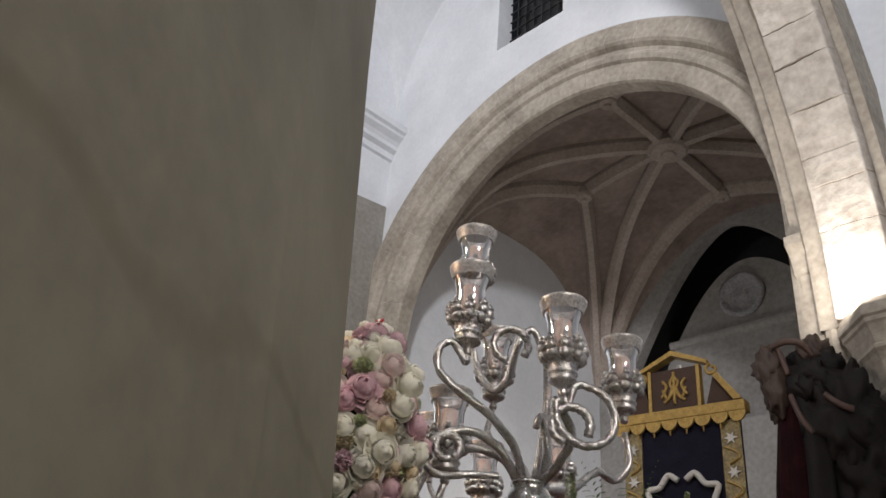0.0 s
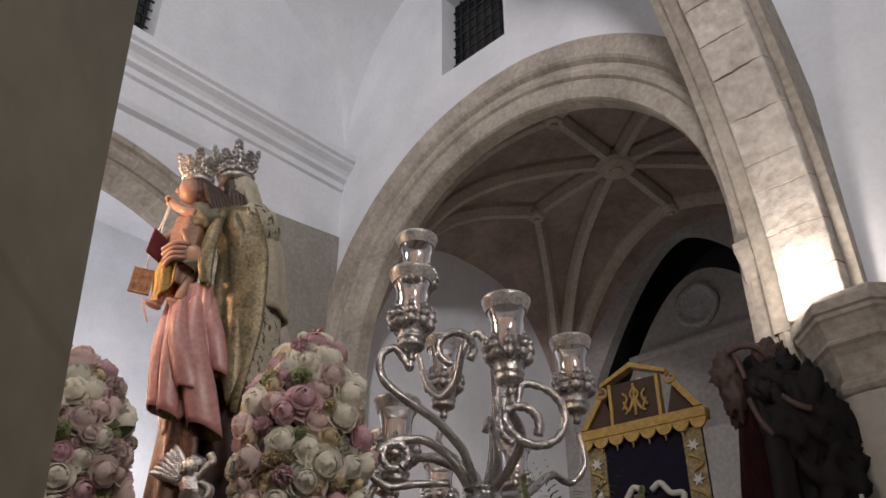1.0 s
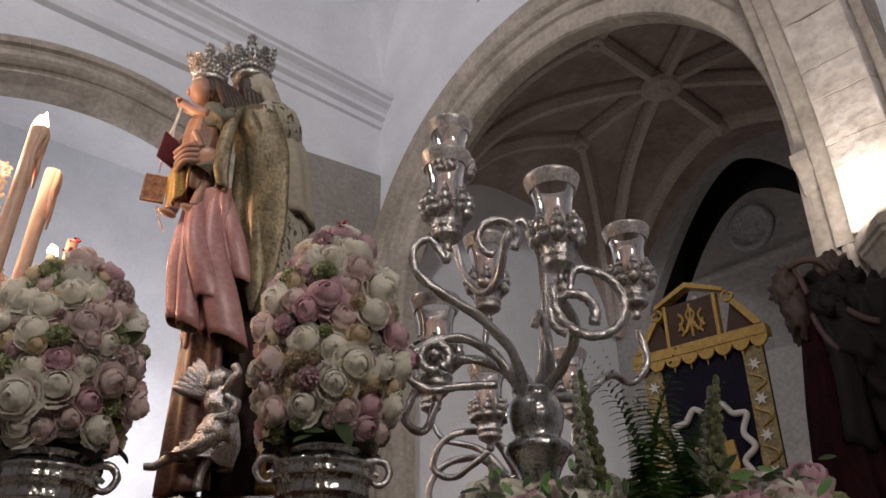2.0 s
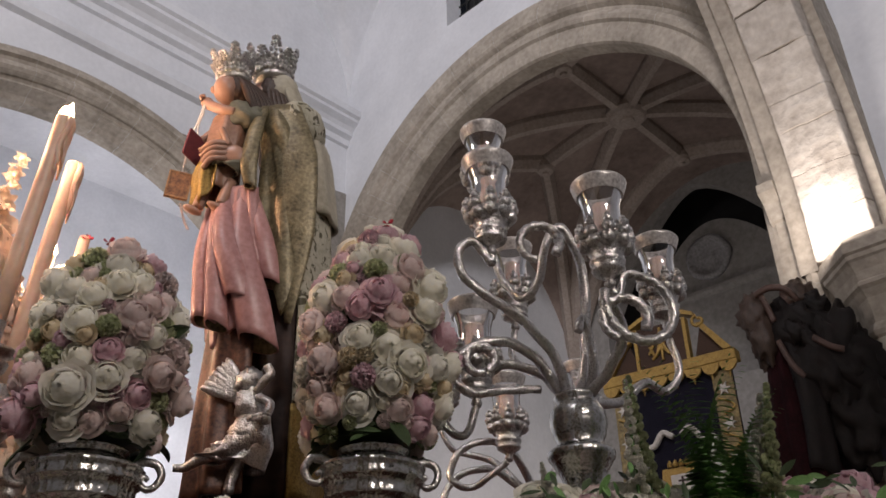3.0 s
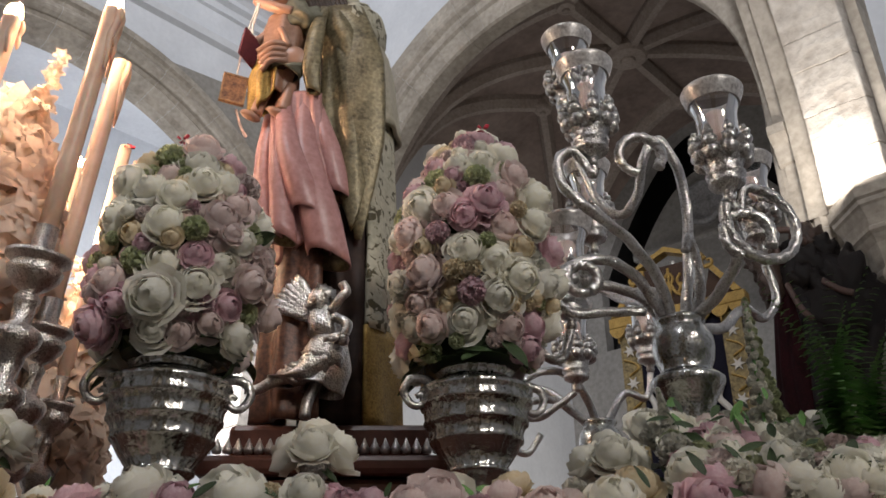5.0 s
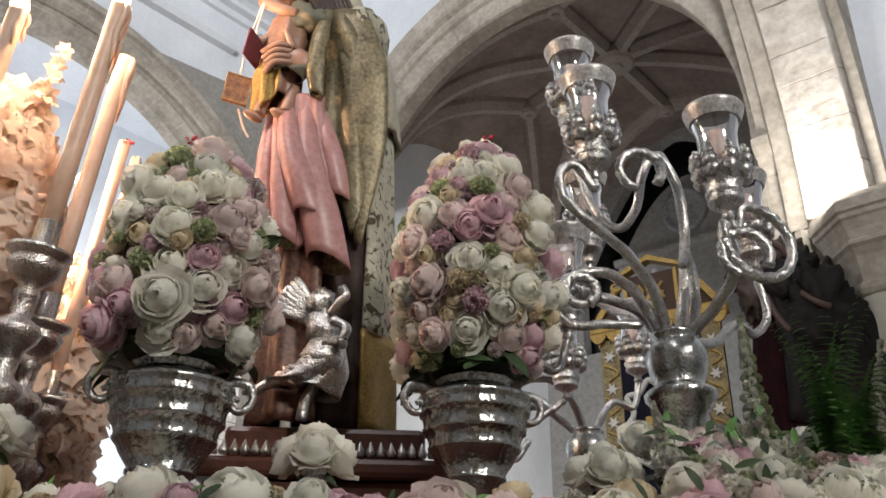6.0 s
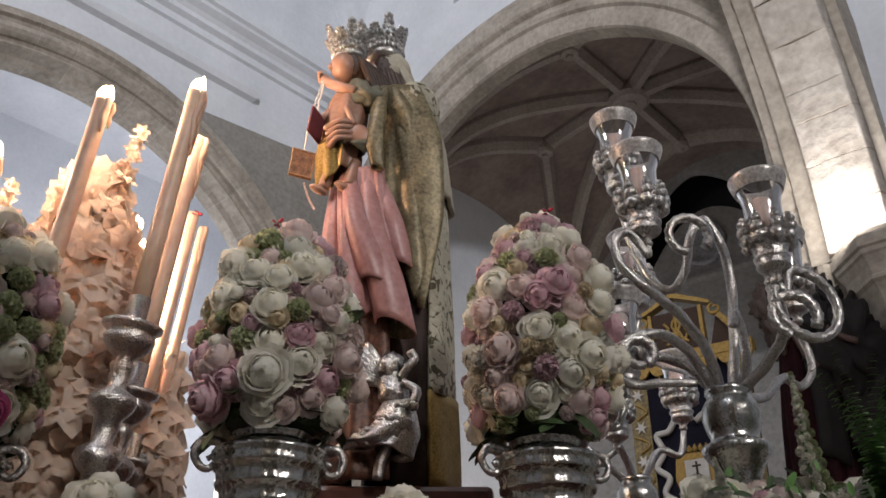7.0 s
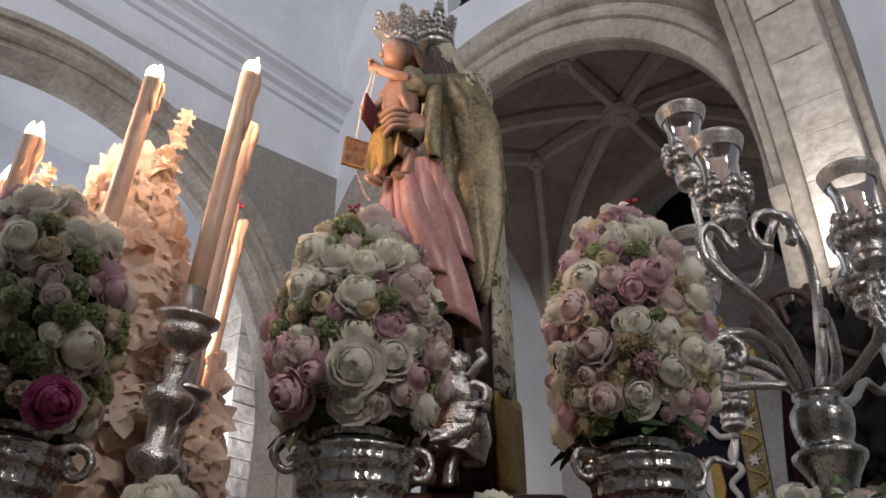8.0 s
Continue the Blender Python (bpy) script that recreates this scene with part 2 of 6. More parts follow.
tagged(part("floor", box_bm(-14, 14, -14, 14, -0.2, 0.0), FLOORM), kind="structure")

bm = bmesh.new()
plate(bm, [[(-0.8, -0.1), (14, -0.1), (14, 17), (-0.8, 17)], arch_loop(AS, AZ, AR + 0.35, 0.02),
           [(2.45, 11.42), (3.82, 11.42), (3.82, 13.3), (2.45, 13.3)]],
      lambda u, v: Vector((u, 0, v)), Vector((0, 0.34, 0)))
wall_a = church(tagged(part("wall_north", bm, PLASTER), kind="structure"))

bm = bmesh.new()
plate(bm, [[(0, -0.1), (14, -0.1), (14, 17), (0, 17)], arch_loop(BT, BZ, BR + 0.31, 0.02),
           [(3.85, 11.25), (4.75, 11.25), (4.75, 13.0), (3.85, 13.0)]],
      lambda u, v: Vector((0, -u, v)), Vector((-0.5, 0, 0)))
wall_b = church(tagged(part("wall_west", bm, PLASTER), kind="structure"))

# closing walls and ceiling
church(tagged(part("wall_east", box_bm(14, 14.4, -14, 0.9, 0, 17), PLASTER), kind="structure"))
church(tagged(part("wall_south", box_bm(-0.8, 14.4, -14.4, -14, 0, 17), PLASTER), kind="structure"))
church(tagged(part("ceiling", box_bm(-0.8, 14.4, -14.4, 0.9, 17, 17.3), PLASTER), kind="structure"))


def groin_height(s, o):
    f = math.sqrt(max(0, 3.75 ** 2 - (3.75 - min(s, 7.5)) ** 2)) if s < 7.5 else 0
    g = math.sqrt(max(0, 5.2 ** 2 - (5.2 - min(o, 10.4)) ** 2)) * 0.72
    return 11.0 + max(f, g)


bm = bmesh.new()
NS, NO = 48, 48
grid = []
for i in range(NS + 1):
    s = 3.75 * (1 - math.cos(math.pi * i / NS))
    row = []
    for j in range(NO + 1):
        o = 5.2 * (1 - math.cos(math.pi * j / NO))
        row.append(bm.verts.new((s, -o, groin_height(s, o))))
    grid.append(row)
for i in range(NS):
    for j in range(NO):
        bm.faces.new((grid[i][j], grid[i + 1][j], grid[i + 1][j + 1], grid[i][j + 1]))
church(tagged(part("vault", bm, PLASTER, smooth=True), kind="structure"))

# stone arch of the chapel: stepped and rolled orders, cut into voussoirs by fine joints
prof = [(3.98, -0.02), (3.98, 0.10), (3.93, 0.13), (3.66, 0.13), (3.62, 0.10), (3.58, 0.03), (3.53, 0.03), (3.50, 0.07), (3.44, 0.09),
        (3.38, 0.07), (3.35, 0.02), (3.22, 0.01), (3.16, 0.0), (3.10, -0.02), (AR, -0.06), (AR, -0.30), (AR + 0.3, -0.34)]
def to_a(u, v, o):
    return Vector((u, -o, v))
stone_arch("trim_chapel_arch", prof, to_a, AS, AZ, 27, 3)
# stone arch of the other wall
prof = [(4.25, -0.02), (4.25, 0.07), (4.21, 0.10), (4.13, 0.10), (4.10, 0.05), (4.06, 0.03), (4.02, 0.06), (3.97, 0.07), (3.93, 0.03), (3.90, -0.07),
        (3.86, -0.10), (3.82, -0.08), (3.79, -0.16), (3.76, -0.24), (BR, -0.3), (BR, -0.52)]
def to_b(u, v, o):
    return Vector((o, -u, v))
stone_arch("trim_side_arch", prof, to_b, BT, BZ, 25, 4)
# bare stone beside the side arch, up to the springing of the plaster
bm = bmesh.new()
sp = [(0.004, 0.0), (BT - 4.24, 0.0), (BT - 4.24, BZ)] + [(BT - 4.24 * math.cos(a), BZ + 4.24 * math.sin(a)) for a in [math.pi * k / 40 for k in range(1, 19)]]
sp = [p for p in sp if p[0] < 3.3] + [(0.004, 9.32)]
plate(bm, [sp], lambda u, v: Vector((0.045, -u, v)), Vector((-0.06, 0, 0)))
church(tagged(part("trim_corner_stone", bm, surface("grey_corner_stone", (0.23, 0.215, 0.19), (0.34, 0.32, 0.29), rough=0.85, scale=1.0, fine=16, bump=0.4, depth=0.01)), kind="structure"))

# white cornice and string course of the side wall
bm = bmesh.new()
prism(bm, [(0, 0, 10.26), (0.06, 0, 10.28), (0.06, 0, 10.40), (0.15, 0, 10.44), (0.15, 0, 10.52), (0.20, 0, 10.58), (0.30, 0, 10.64), (0.30, 0, 10.70), (0.36, 0, 10.73), (0.36, 0, 10.86), (0.0, 0, 10.95)], (0, 0, 0), (0, -13.9, 0))
church(tagged(part("cornice", bm, PLASTER), kind="structure"))
bm = bmesh.new()
prism(bm, [(0, 0, 9.64), (0.10, 0, 9.67), (0.14, 0, 9.76), (0.05, 0, 9.83), (0, 0, 9.83)], (0, -1.9, 0), (0, -13.9, 0))
church(tagged(part("string_course", bm, PLASTER), kind="structure"))

# iron grilles of the two clerestory windows, each backed by a near-black sheet for the night
def clerestory(name, m, w, h):
    win = tagged(new(name), kind="structure")
    win.matrix_world = m
    part("night_backing", box_bm(0, w, 0.55, 0.6, 0, h), UNLIT_DARK, win)
    for i in range(1, 8):
        part("bar", box_bm(w * i / 8 - 0.012, w * i / 8 + 0.012, 0.3, 0.324, 0, h), IRON, win)
    for k in range(1, 9):
        part("bar", box_bm(0, w, 0.296, 0.32, h * k / 9 - 0.012, h * k / 9 + 0.012), IRON, win)
    return win
clerestory("window_1", CHURCH @ pose(2.45, 0, 11.42), 1.37, 1.88)
clerestory("window_2", CHURCH @ pose(0, -4.75, 11.25, 0, 0, 90), 0.9, 1.75)

# chapel behind the arch
CX0, CX1, CY0, CY1 = 0.35, 7.15, 0.34, 5.6
def web_z(u, v):
    return 10.68 - 0.75 * u * u - 0.08 * v * v - 2.05 * u * u * abs(v) ** 3
def web_p(u, v, drop=0.0):
    return Vector(((CX0 + CX1) / 2 + u * (CX1 - CX0) / 2, (CY0 + CY1) / 2 + v * (CY1 - CY0) / 2, web_z(u, v) - drop))
bm = bmesh.new()
N = 40
g = [[bm.verts.new(web_p(-1 + 2 * i / N, -1 + 2 * j / N)) for j in range(N + 1)] for i in range(N + 1)]
for i in range(N):
    for j in range(N):
        bm.faces.new((g[i][j], g[i + 1][j], g[i + 1][j + 1], g[i][j + 1]))
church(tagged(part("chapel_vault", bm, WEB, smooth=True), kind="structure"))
def rib(bm, a, b, w=0.125, h=0.22):
    """A chamfered rib that follows the vault between two places of its plan."""
    pts = [Vector((a[0] + (b[0] - a[0]) * t / 14, a[1] + (b[1] - a[1]) * t / 14)) for t in range(15)]
    rings = []
    for k, p in enumerate(pts):
        c = web_p(p.x, p.y)
        q = web_p(*(pts[min(k + 1, 14)])) - web_p(*(pts[max(k - 1, 0)]))
        side = q.cross(Vector((0, 0, 1))).normalized()
        up = side.cross(q).normalized()
        if up.z < 0:
            up = -up
        sec = [(-w, 0.03), (-w, -h * 0.35), (-w * 0.45, -h), (w * 0.45, -h), (w, -h * 0.35), (w, 0.03)]
        rings.append([bm.verts.new(c + side * x + up * y) for x, y in sec])
    for r0, r1 in zip(rings, rings[1:]):
        for k in range(6):
            bm.faces.new((r0[k], r0[(k + 1) % 6], r1[(k + 1) % 6], r1[k]))
vault_ribs = church(tagged(new("vault_ribs"), kind="structure"))
RIBS = []
for sx in (-1, 1):
    for sy in (-1, 1):
        RIBS += [((0, 0), (sx, sy)), ((sx, sy), (0, sy * 0.66)), ((sx, sy), (sx * 0.52, 0))]
RIBS += [((0, 0), (0, 0.66)), ((0, 0), (0, -0.66)), ((0, 0), (0.52, 0)), ((0, 0), (-0.52, 0))]
for a, b in RIBS:
    bm = bmesh.new()
    rib(bm, a, b)
    part("rib", bm, RIB, vault_ribs)
for u, v, r in ((0, 0, 0.36), (0.52, 0, 0.17), (-0.52, 0, 0.17), (0, 0.66, 0.17), (0, -0.66, 0.17)):
    bm = bmesh.new()
    lathe(bm, [(r * 0.75, 0.0), (r, -0.1), (r, -0.2), (r * 0.8, -0.26), (r * 0.35, -0.28), (r * 0.3, -0.31), (0.02, -0.32)], 24, Matrix.Translation(web_p(u, v)))
    part("boss", bm, RIB, vault_ribs)
church(tagged(part("chapel_wall_west", box_bm(CX0 - 0.3, CX0, 0.34, 5.9, 0, 11.3), PLASTER), kind="structure"))
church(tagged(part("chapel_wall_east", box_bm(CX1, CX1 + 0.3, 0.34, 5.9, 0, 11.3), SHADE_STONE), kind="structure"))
def pointed_loop(c, half, z0, rise, base, power=1.6, n=20):
    """A pointed opening: centre c, half width, springing z0, rise of the head, down to base."""
    us = [-1 + k / n for k in range(2 * n + 1)]
    return [(c - half, base)] + [(c + half * u, z0 + rise * (1 - abs(u) ** power)) for u in us] + [(c + half, base)]


bm = bmesh.new()
plate(bm, [[(CX0 - 0.3, 0), (CX1 + 0.3, 0), (CX1 + 0.3, 11.3), (CX0 - 0.3, 11.3)], pointed_loop(3.35, 2.15, 8.05, 2.45, 6.6)],
      lambda u, v: Vector((u, 5.6, v)), Vector((0, 0.25, 0)))
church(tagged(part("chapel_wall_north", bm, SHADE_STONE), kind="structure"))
# a hollow coloured near-black for the shade behind the pointed opening, and the grey stone screen with its roundel
# standing in it
bm = bmesh.new()
plate(bm, [pointed_loop(3.42, 1.85, 7.9, 1.95, 6.4, 1.9)[::-1]], lambda u, v: Vector((u, 6.05, v)), Vector((0, 0.2, 0)))
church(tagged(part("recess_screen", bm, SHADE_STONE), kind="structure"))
church(tagged(part("recess_back", box_bm(0.6, 6.2, 7.0, 7.2, 6.2, 11.2), UNLIT_DARK), kind="structure"))
church(tagged(part("recess_roof", box_bm(0.4, 6.4, 5.85, 7.2, 11.2, 11.35), UNLIT_DARK), kind="structure"))
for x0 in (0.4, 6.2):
    church(tagged(part("recess_side", box_bm(x0, x0 + 0.2, 5.86, 7.0, 6.2, 11.19), UNLIT_DARK), kind="structure"))
church(tagged(part("recess_sill", box_bm(0.61, 6.19, 5.86, 6.99, 6.2, 6.6, bevel=0.02), SHADE_STONE), kind="structure"))
ROUND = surface("dusty_grey_relief", (0.16, 0.16, 0.165), (0.36, 0.36, 0.37), rough=0.9, scale=4, fine=20, bump=0.6, depth=0.02)
bm = bmesh.new()
lathe(bm, [(0.46, 0.0), (0.45, 0.07), (0.38, 0.10), (0.33, 0.04), (0.12, 0.05), (0.02, 0.07)], 22, pose(3.30, 6.05, 9.12, 90, 0, 0), wave=5, amp=0.03)
church(tagged(part("trim_roundel", bm, ROUND, smooth=True), kind="structure"))
bm = bmesh.new()
prism(bm, [(0, 6.05, 8.36), (0, 5.99, 8.38), (0, 5.96, 8.44), (0, 5.96, 8.50), (0, 6.05, 8.53)], (1.75, 0, 0), (5.1, 0, 0))
church(tagged(part("trim_screen_course", bm, SHADE_STONE), kind="structure"))
church(tagged(part("chapel_roof", box_bm(CX0 - 0.3, CX1 + 0.3, 0.34, 5.84, 11.36, 11.5), UNLIT_DARK), kind="structure"))

# room behind the side arch
church(tagged(part("side_room_wall", box_bm(-6.4, -6.0, -11, 5, 0, 12), PLASTER), kind="structure"))
church(tagged(part("side_room_north", box_bm(-6.4, 0.0, 4.6, 5, 0, 12), PLASTER), kind="structure"))
church(tagged(part("side_room_south", box_bm(-6.4, -0.8, -11.3, -11, 0, 12), PLASTER), kind="structure"))
church(tagged(part("side_room_ceiling", box_bm(-6.4, -0.8, -11, 5, 11.6, 12), PLASTER), kind="structure"))
church(tagged(part("side_room_ceiling", box_bm(-0.8, 0.05, 0.34, 5, 11.6, 12), PLASTER), kind="structure"))


# crossing pier: half column, capital, and the cut-block arch that springs from it towards the nave
pier = church(tagged(new("crossing_pier"), "tall plastered half column with moulded stone capital", "pier"))
bm = bmesh.new()
lathe(bm, [(0.53, 0.0), (0.53, 0.5), (0.55, 0.62), (0.5, 0.7), (0.5, 4.2)], 28, pose(7.80, 0.08, 0))
part("shaft", bm, surface("cream_limewash", (0.40, 0.37, 0.31), (0.52, 0.49, 0.42), rough=0.85, scale=0.9, fine=12, bump=0.2), pier, smooth=True)
bm = bmesh.new()
lathe(bm, [(0.50, 4.2), (0.535, 4.22), (0.55, 4.26), (0.53, 4.31), (0.50, 4.34), (0.50, 4.44), (0.52, 4.56), (0.555, 4.63), (0.585, 4.66), (0.585, 4.69), (0.56, 4.71), (0.58, 4.79),
           (0.62, 4.87), (0.64, 4.89), (0.64, 4.93), (0.665, 4.95), (0.665, 5.04), (0.64, 5.06), (0.64, 5.1), (0.02, 5.1)], 8, pose(7.80, 0.08, 0, 0, 0, 22.5))
part("capital", bm, STONE, pier, "moulded grey stone capital")
RS, RR, RZ0 = 7.5, 6.5, 5.1
springer = church(tagged(new("crossing_arch"), "arch of rough-cut limestone blocks springing from the capital", "arch"))
def arch_pt(a, s, lift):
    """On the crossing arch: angle from the springing, place across, lift above the soffit."""
    r = RR + lift
    return Vector((RS + s, -(RR + 0.25) + r * math.cos(a), RZ0 + r * math.sin(a)))
rnd = random.Random(5)
a = 0.0
k = 0
while a < 1.35:
    da = rnd.uniform(0.30, 0.52) / RR
    for lo, hi, lift in ((-0.28, 0.28, 0.0),):
        bm = bmesh.new()
        j = 0.0008 / RR
        pr = rnd.uniform(-0.014, 0.014)
        v = [bm.verts.new(arch_pt(t, s, l)) for t in (a + j, a + da - j) for s, l in ((lo, pr), (hi, pr), (hi + 0.12, 0.5), (lo - 0.12, 0.5))]
        for q in ((0, 1, 2, 3), (7, 6, 5, 4), (0, 4, 5, 1), (1, 5, 6, 2), (2, 6, 7, 3), (3, 7, 4, 0)):
            bm.faces.new([v[i] for i in q])
        bmesh.ops.bevel(bm, geom=bm.edges[:], offset=0.008, segments=1, affect="EDGES")
        bmesh.ops.subdivide_edges(bm, edges=[e for e in bm.edges if e.calc_length() > 0.2], cuts=9, use_grid_fill=True)
        for w in bm.verts:
            # hand-dressed faces with broken, ledged edges
            n1 = noise.noise(Vector((w.co.x * 2.2, w.co.y * 3.0, w.co.z * 9.0)) + Vector((k, 0, 0)))
            n2 = noise.noise(w.co * 16.0)
            w.co += Vector((0.0, 0.75, -0.66)) * (-0.030 * max(-0.2, n1) - 0.010 * n2)
        part("block", bm, BLOCK, springer)
    a += da
    k += 1
for lo, hi, lift in ((-0.50, -0.32, 0.16), (-0.64, -0.50, 0.26), (0.32, 0.42, 0.12)):
    bm = bmesh.new()
    rings = []
    for i in range(41):
        t = 1.35 * i / 40
        rings.append([bm.verts.new(arch_pt(t, s, l)) for s, l in ((lo, lift), (hi, lift), (hi, 0.7), (lo, 0.7))])
    for r0, r1 in zip(rings, rings[1:]):
        for q in range(4):
            bm.faces.new((r0[q], r0[(q + 1) % 4], r1[(q + 1) % 4], r1[q]))
    part("moulding", bm, STONE, springer)
# impost of the chapel arch beside the pier
bm = bmesh.new()
prism(bm, [(0, 0, 5.75), (0, -0.05, 5.78), (0, -0.1, 5.95), (0, -0.2, 6.05), (0, -0.2, 6.15), (0, 0, 6.17)], (6.82, 0, 0), (6.99, 0, 0))
church(tagged(part("trim_impost", bm, STONE), kind="structure"))

# lit jamb of coursed blocks in the room behind the side arch
jamb = church(tagged(new("side_pier"), "pier of pale coursed stone blocks beyond the arch", "pier"))
for i in range(22):
    z = 2.2 + i * 0.3
    bm = box_bm(-2.9 + rnd.uniform(-0.01, 0.01), -2.3 + rnd.uniform(-0.01, 0.01), 0.1, 0.66 + rnd.uniform(-0.012, 0.012), z + 0.006, z + 0.294, bevel=0.012)
    part("block", bm, BLOCK, jamb)
part("core", box_bm(-2.85, -2.34, 0.14, 0.62, 0, 9.0), STONE, jamb)

# the near pier that the camera comes round
bm = bmesh.new()
out = [(-0.047, 0.207), (-0.16, 0.155), (-0.75, 0.12), (-0.95, -0.35), (-0.75, -0.85), (-0.35, -0.95), (-0.16, -0.55), (-0.09, -0.1), (-0.052, 0.12)]
n = len(out)
rings = []
for zz, dx in ((0.0, 0.014), (1.5, 0.013), (1.62, 0.006), (1.75, 0.0), (1.95, -0.006), (9.0, -0.02)):
    rings.append([bm.verts.new((x + (dx if x > -0.2 else 0), y, zz)) for x, y in out])
for r0, r1 in zip(rings, rings[1:]):
    for i in range(n):
        bm.faces.new((r0[i], r0[(i + 1) % n], r1[(i + 1) % n], r1[i]))
bm.faces.new(rings[0])
bm.faces.new(rings[-1])
tagged(part("near_pier", bm, PIER), "smooth olive-grey veined stone pier", "pier")

# ---------- materials of the float ----------
SILVER = silver_mat("chased_silver", (0.60, 0.585, 0.57), 0.28, 330.0, 0.5, 0.50)
SILVER_FINE = silver_mat("embossed_silver", (0.49, 0.49, 0.47), 0.23, 170.0, 0.36, 0.66)
GLASS = glass_mat("clear_shade_glass")
ETCHED = surface("etched_glass_band", (0.30, 0.28, 0.27), (0.72, 0.70, 0.68), rough=0.35, scale=60, fine=160, bump=0.6, depth=0.002, metal=0.4)
STUB = surface("pale_pink_wax", (0.62, 0.50, 0.47), (0.74, 0.63, 0.59), rough=0.45, scale=14, fine=60, bump=0.1, sub=0.2)
WAX = surface("honey_candle_wax", (0.70, 0.47, 0.34), (0.84, 0.62, 0.48), rough=0.42, scale=7, fine=40, bump=0.12, depth=0.002, sub=0.3)
FLAME = glow("candle_flame", (1.0, 0.80, 0.50), 26)
WOOD = surface("dark_red_wood", (0.055, 0.02, 0.014), (0.13, 0.05, 0.035), rough=0.35, scale=6, fine=40, bump=0.2)
VELVET = surface("dark_velvet", (0.007, 0.007, 0.014), (0.016, 0.015, 0.026), rough=0.9, scale=8, fine=90, bump=0.2, spec=0.12)
BROWNV = surface("brown_velvet", (0.035, 0.02, 0.014), (0.07, 0.04, 0.028), rough=0.9, fine=90, bump=0.2)
GOLD = surface("gold_embroidery", (0.19, 0.115, 0.028), (0.44, 0.29, 0.08), rough=0.5, metal=0.45, scale=30, fine=240, bump=0.7, depth=0.003)
GILT = surface("gilded_brocade", (0.075, 0.06, 0.03), (0.30, 0.25, 0.145), rough=0.42, metal=0.3, scale=22, fine=120, bump=0.6, depth=0.004)
ROBE = surface("rose_satin_robe", (0.36, 0.165, 0.155), (0.52, 0.29, 0.28), rough=0.38, scale=7, fine=80, bump=0.15)
CHILD_ROBE = surface("amber_robe", (0.26, 0.13, 0.085), (0.44, 0.26, 0.18), rough=0.42, scale=10, fine=90, bump=0.2)
BROCADE = surface("russet_gold_brocade", (0.03, 0.011, 0.009), (0.16, 0.07, 0.042), rough=0.45, metal=0.15, scale=26, fine=110, bump=0.5, depth=0.004)
SKIN = surface("painted_wood_skin", (0.36, 0.20, 0.14), (0.44, 0.26, 0.19), rough=0.35, scale=6, fine=50, bump=0.05)
HAIR = surface("carved_dark_hair", (0.03, 0.018, 0.012), (0.085, 0.05, 0.035), rough=0.5, scale=18, fine=120, bump=0.8, depth=0.006)
HABIT = surface("dark_brown_habit", (0.025, 0.014, 0.012), (0.06, 0.035, 0.028), rough=0.7, fine=60)
VEIL = surface("pale_veil", (0.36, 0.33, 0.25), (0.54, 0.50, 0.40), rough=0.6, scale=9, fine=80, bump=0.2)
SLEEVE = surface("olive_sleeve", (0.11, 0.105, 0.07), (0.19, 0.18, 0.125), rough=0.6, scale=9, fine=80)
LEAF = surface("bouquet_leaf", (0.018, 0.035, 0.012), (0.06, 0.10, 0.035), rough=0.5, scale=14, fine=60, vary=0.3)
FERN = surface("fern_green", (0.08, 0.20, 0.05), (0.19, 0.36, 0.11), rough=0.5, scale=10, fine=60, vary=0.25)
RED = surface("red_petal", (0.35, 0.01, 0.03), (0.55, 0.03, 0.06), rough=0.5)


def sprigged(name):
    """Cream damask with scattered dark sprigs."""
    m = surface(name, (0.36, 0.34, 0.25), (0.56, 0.53, 0.42), rough=0.55, scale=10, fine=90, bump=0.2)
    nt = m.node_tree
    n, l = nt.nodes, nt.links
    co = n.new("ShaderNodeTexCoord")
    ns = n.new("ShaderNodeTexNoise")
    ns.inputs["Scale"].default_value, ns.inputs["Detail"].default_value, ns.inputs["Distortion"].default_value = 34, 3, 1.4
    l.new(co.outputs["Object"], ns.inputs["Vector"])
    rp = n.new("ShaderNodeValToRGB")
    rp.color_ramp.elements[0].position, rp.color_ramp.elements[0].color = 0.55, (1, 1, 1, 1)
    rp.color_ramp.elements[1].position, rp.color_ramp.elements[1].color = 0.585, (0.16, 0.14, 0.08, 1)
    l.new(ns.outputs["Fac"], rp.inputs[0])
    mul = n.new("ShaderNodeMixRGB")
    mul.blend_type, mul.inputs[0].default_value = "MULTIPLY", 1.0
    bs = n["Principled BSDF"]
    l.new(bs.inputs["Base Color"].links[0].from_socket, mul.inputs[1])
    l.new(rp.outputs[0], mul.inputs[2])
    l.new(mul.outputs[0], bs.inputs["Base Color"])
    return m


DAMASK = sprigged("sprigged_cream_damask")


def petal_mat(name, core, edge, through_=0.46):
    """Thin soft petals that let light through, their colour shifting piece by piece."""
    m = surface(name, core, edge, rough=0.65, scale=3.0, fine=16, bump=0.08, depth=0.002, vary=0.08, stain=0.5, spec=0.3)
    nt = m.node_tree
    n, l = nt.nodes, nt.links
    bs = n["Principled BSDF"]
    tr = n.new("ShaderNodeBsdfTranslucent")
    l.new(bs.inputs["Base Color"].links[0].from_socket, tr.inputs[0])
    mx = n.new("ShaderNodeMixShader")
    mx.inputs[0].default_value = through_
    l.new(bs.outputs[0], mx.inputs[1])
    l.new(tr.outputs[0], mx.inputs[2])
    l.new(mx.outputs[0], n["Material Output"].inputs[0])
    return m


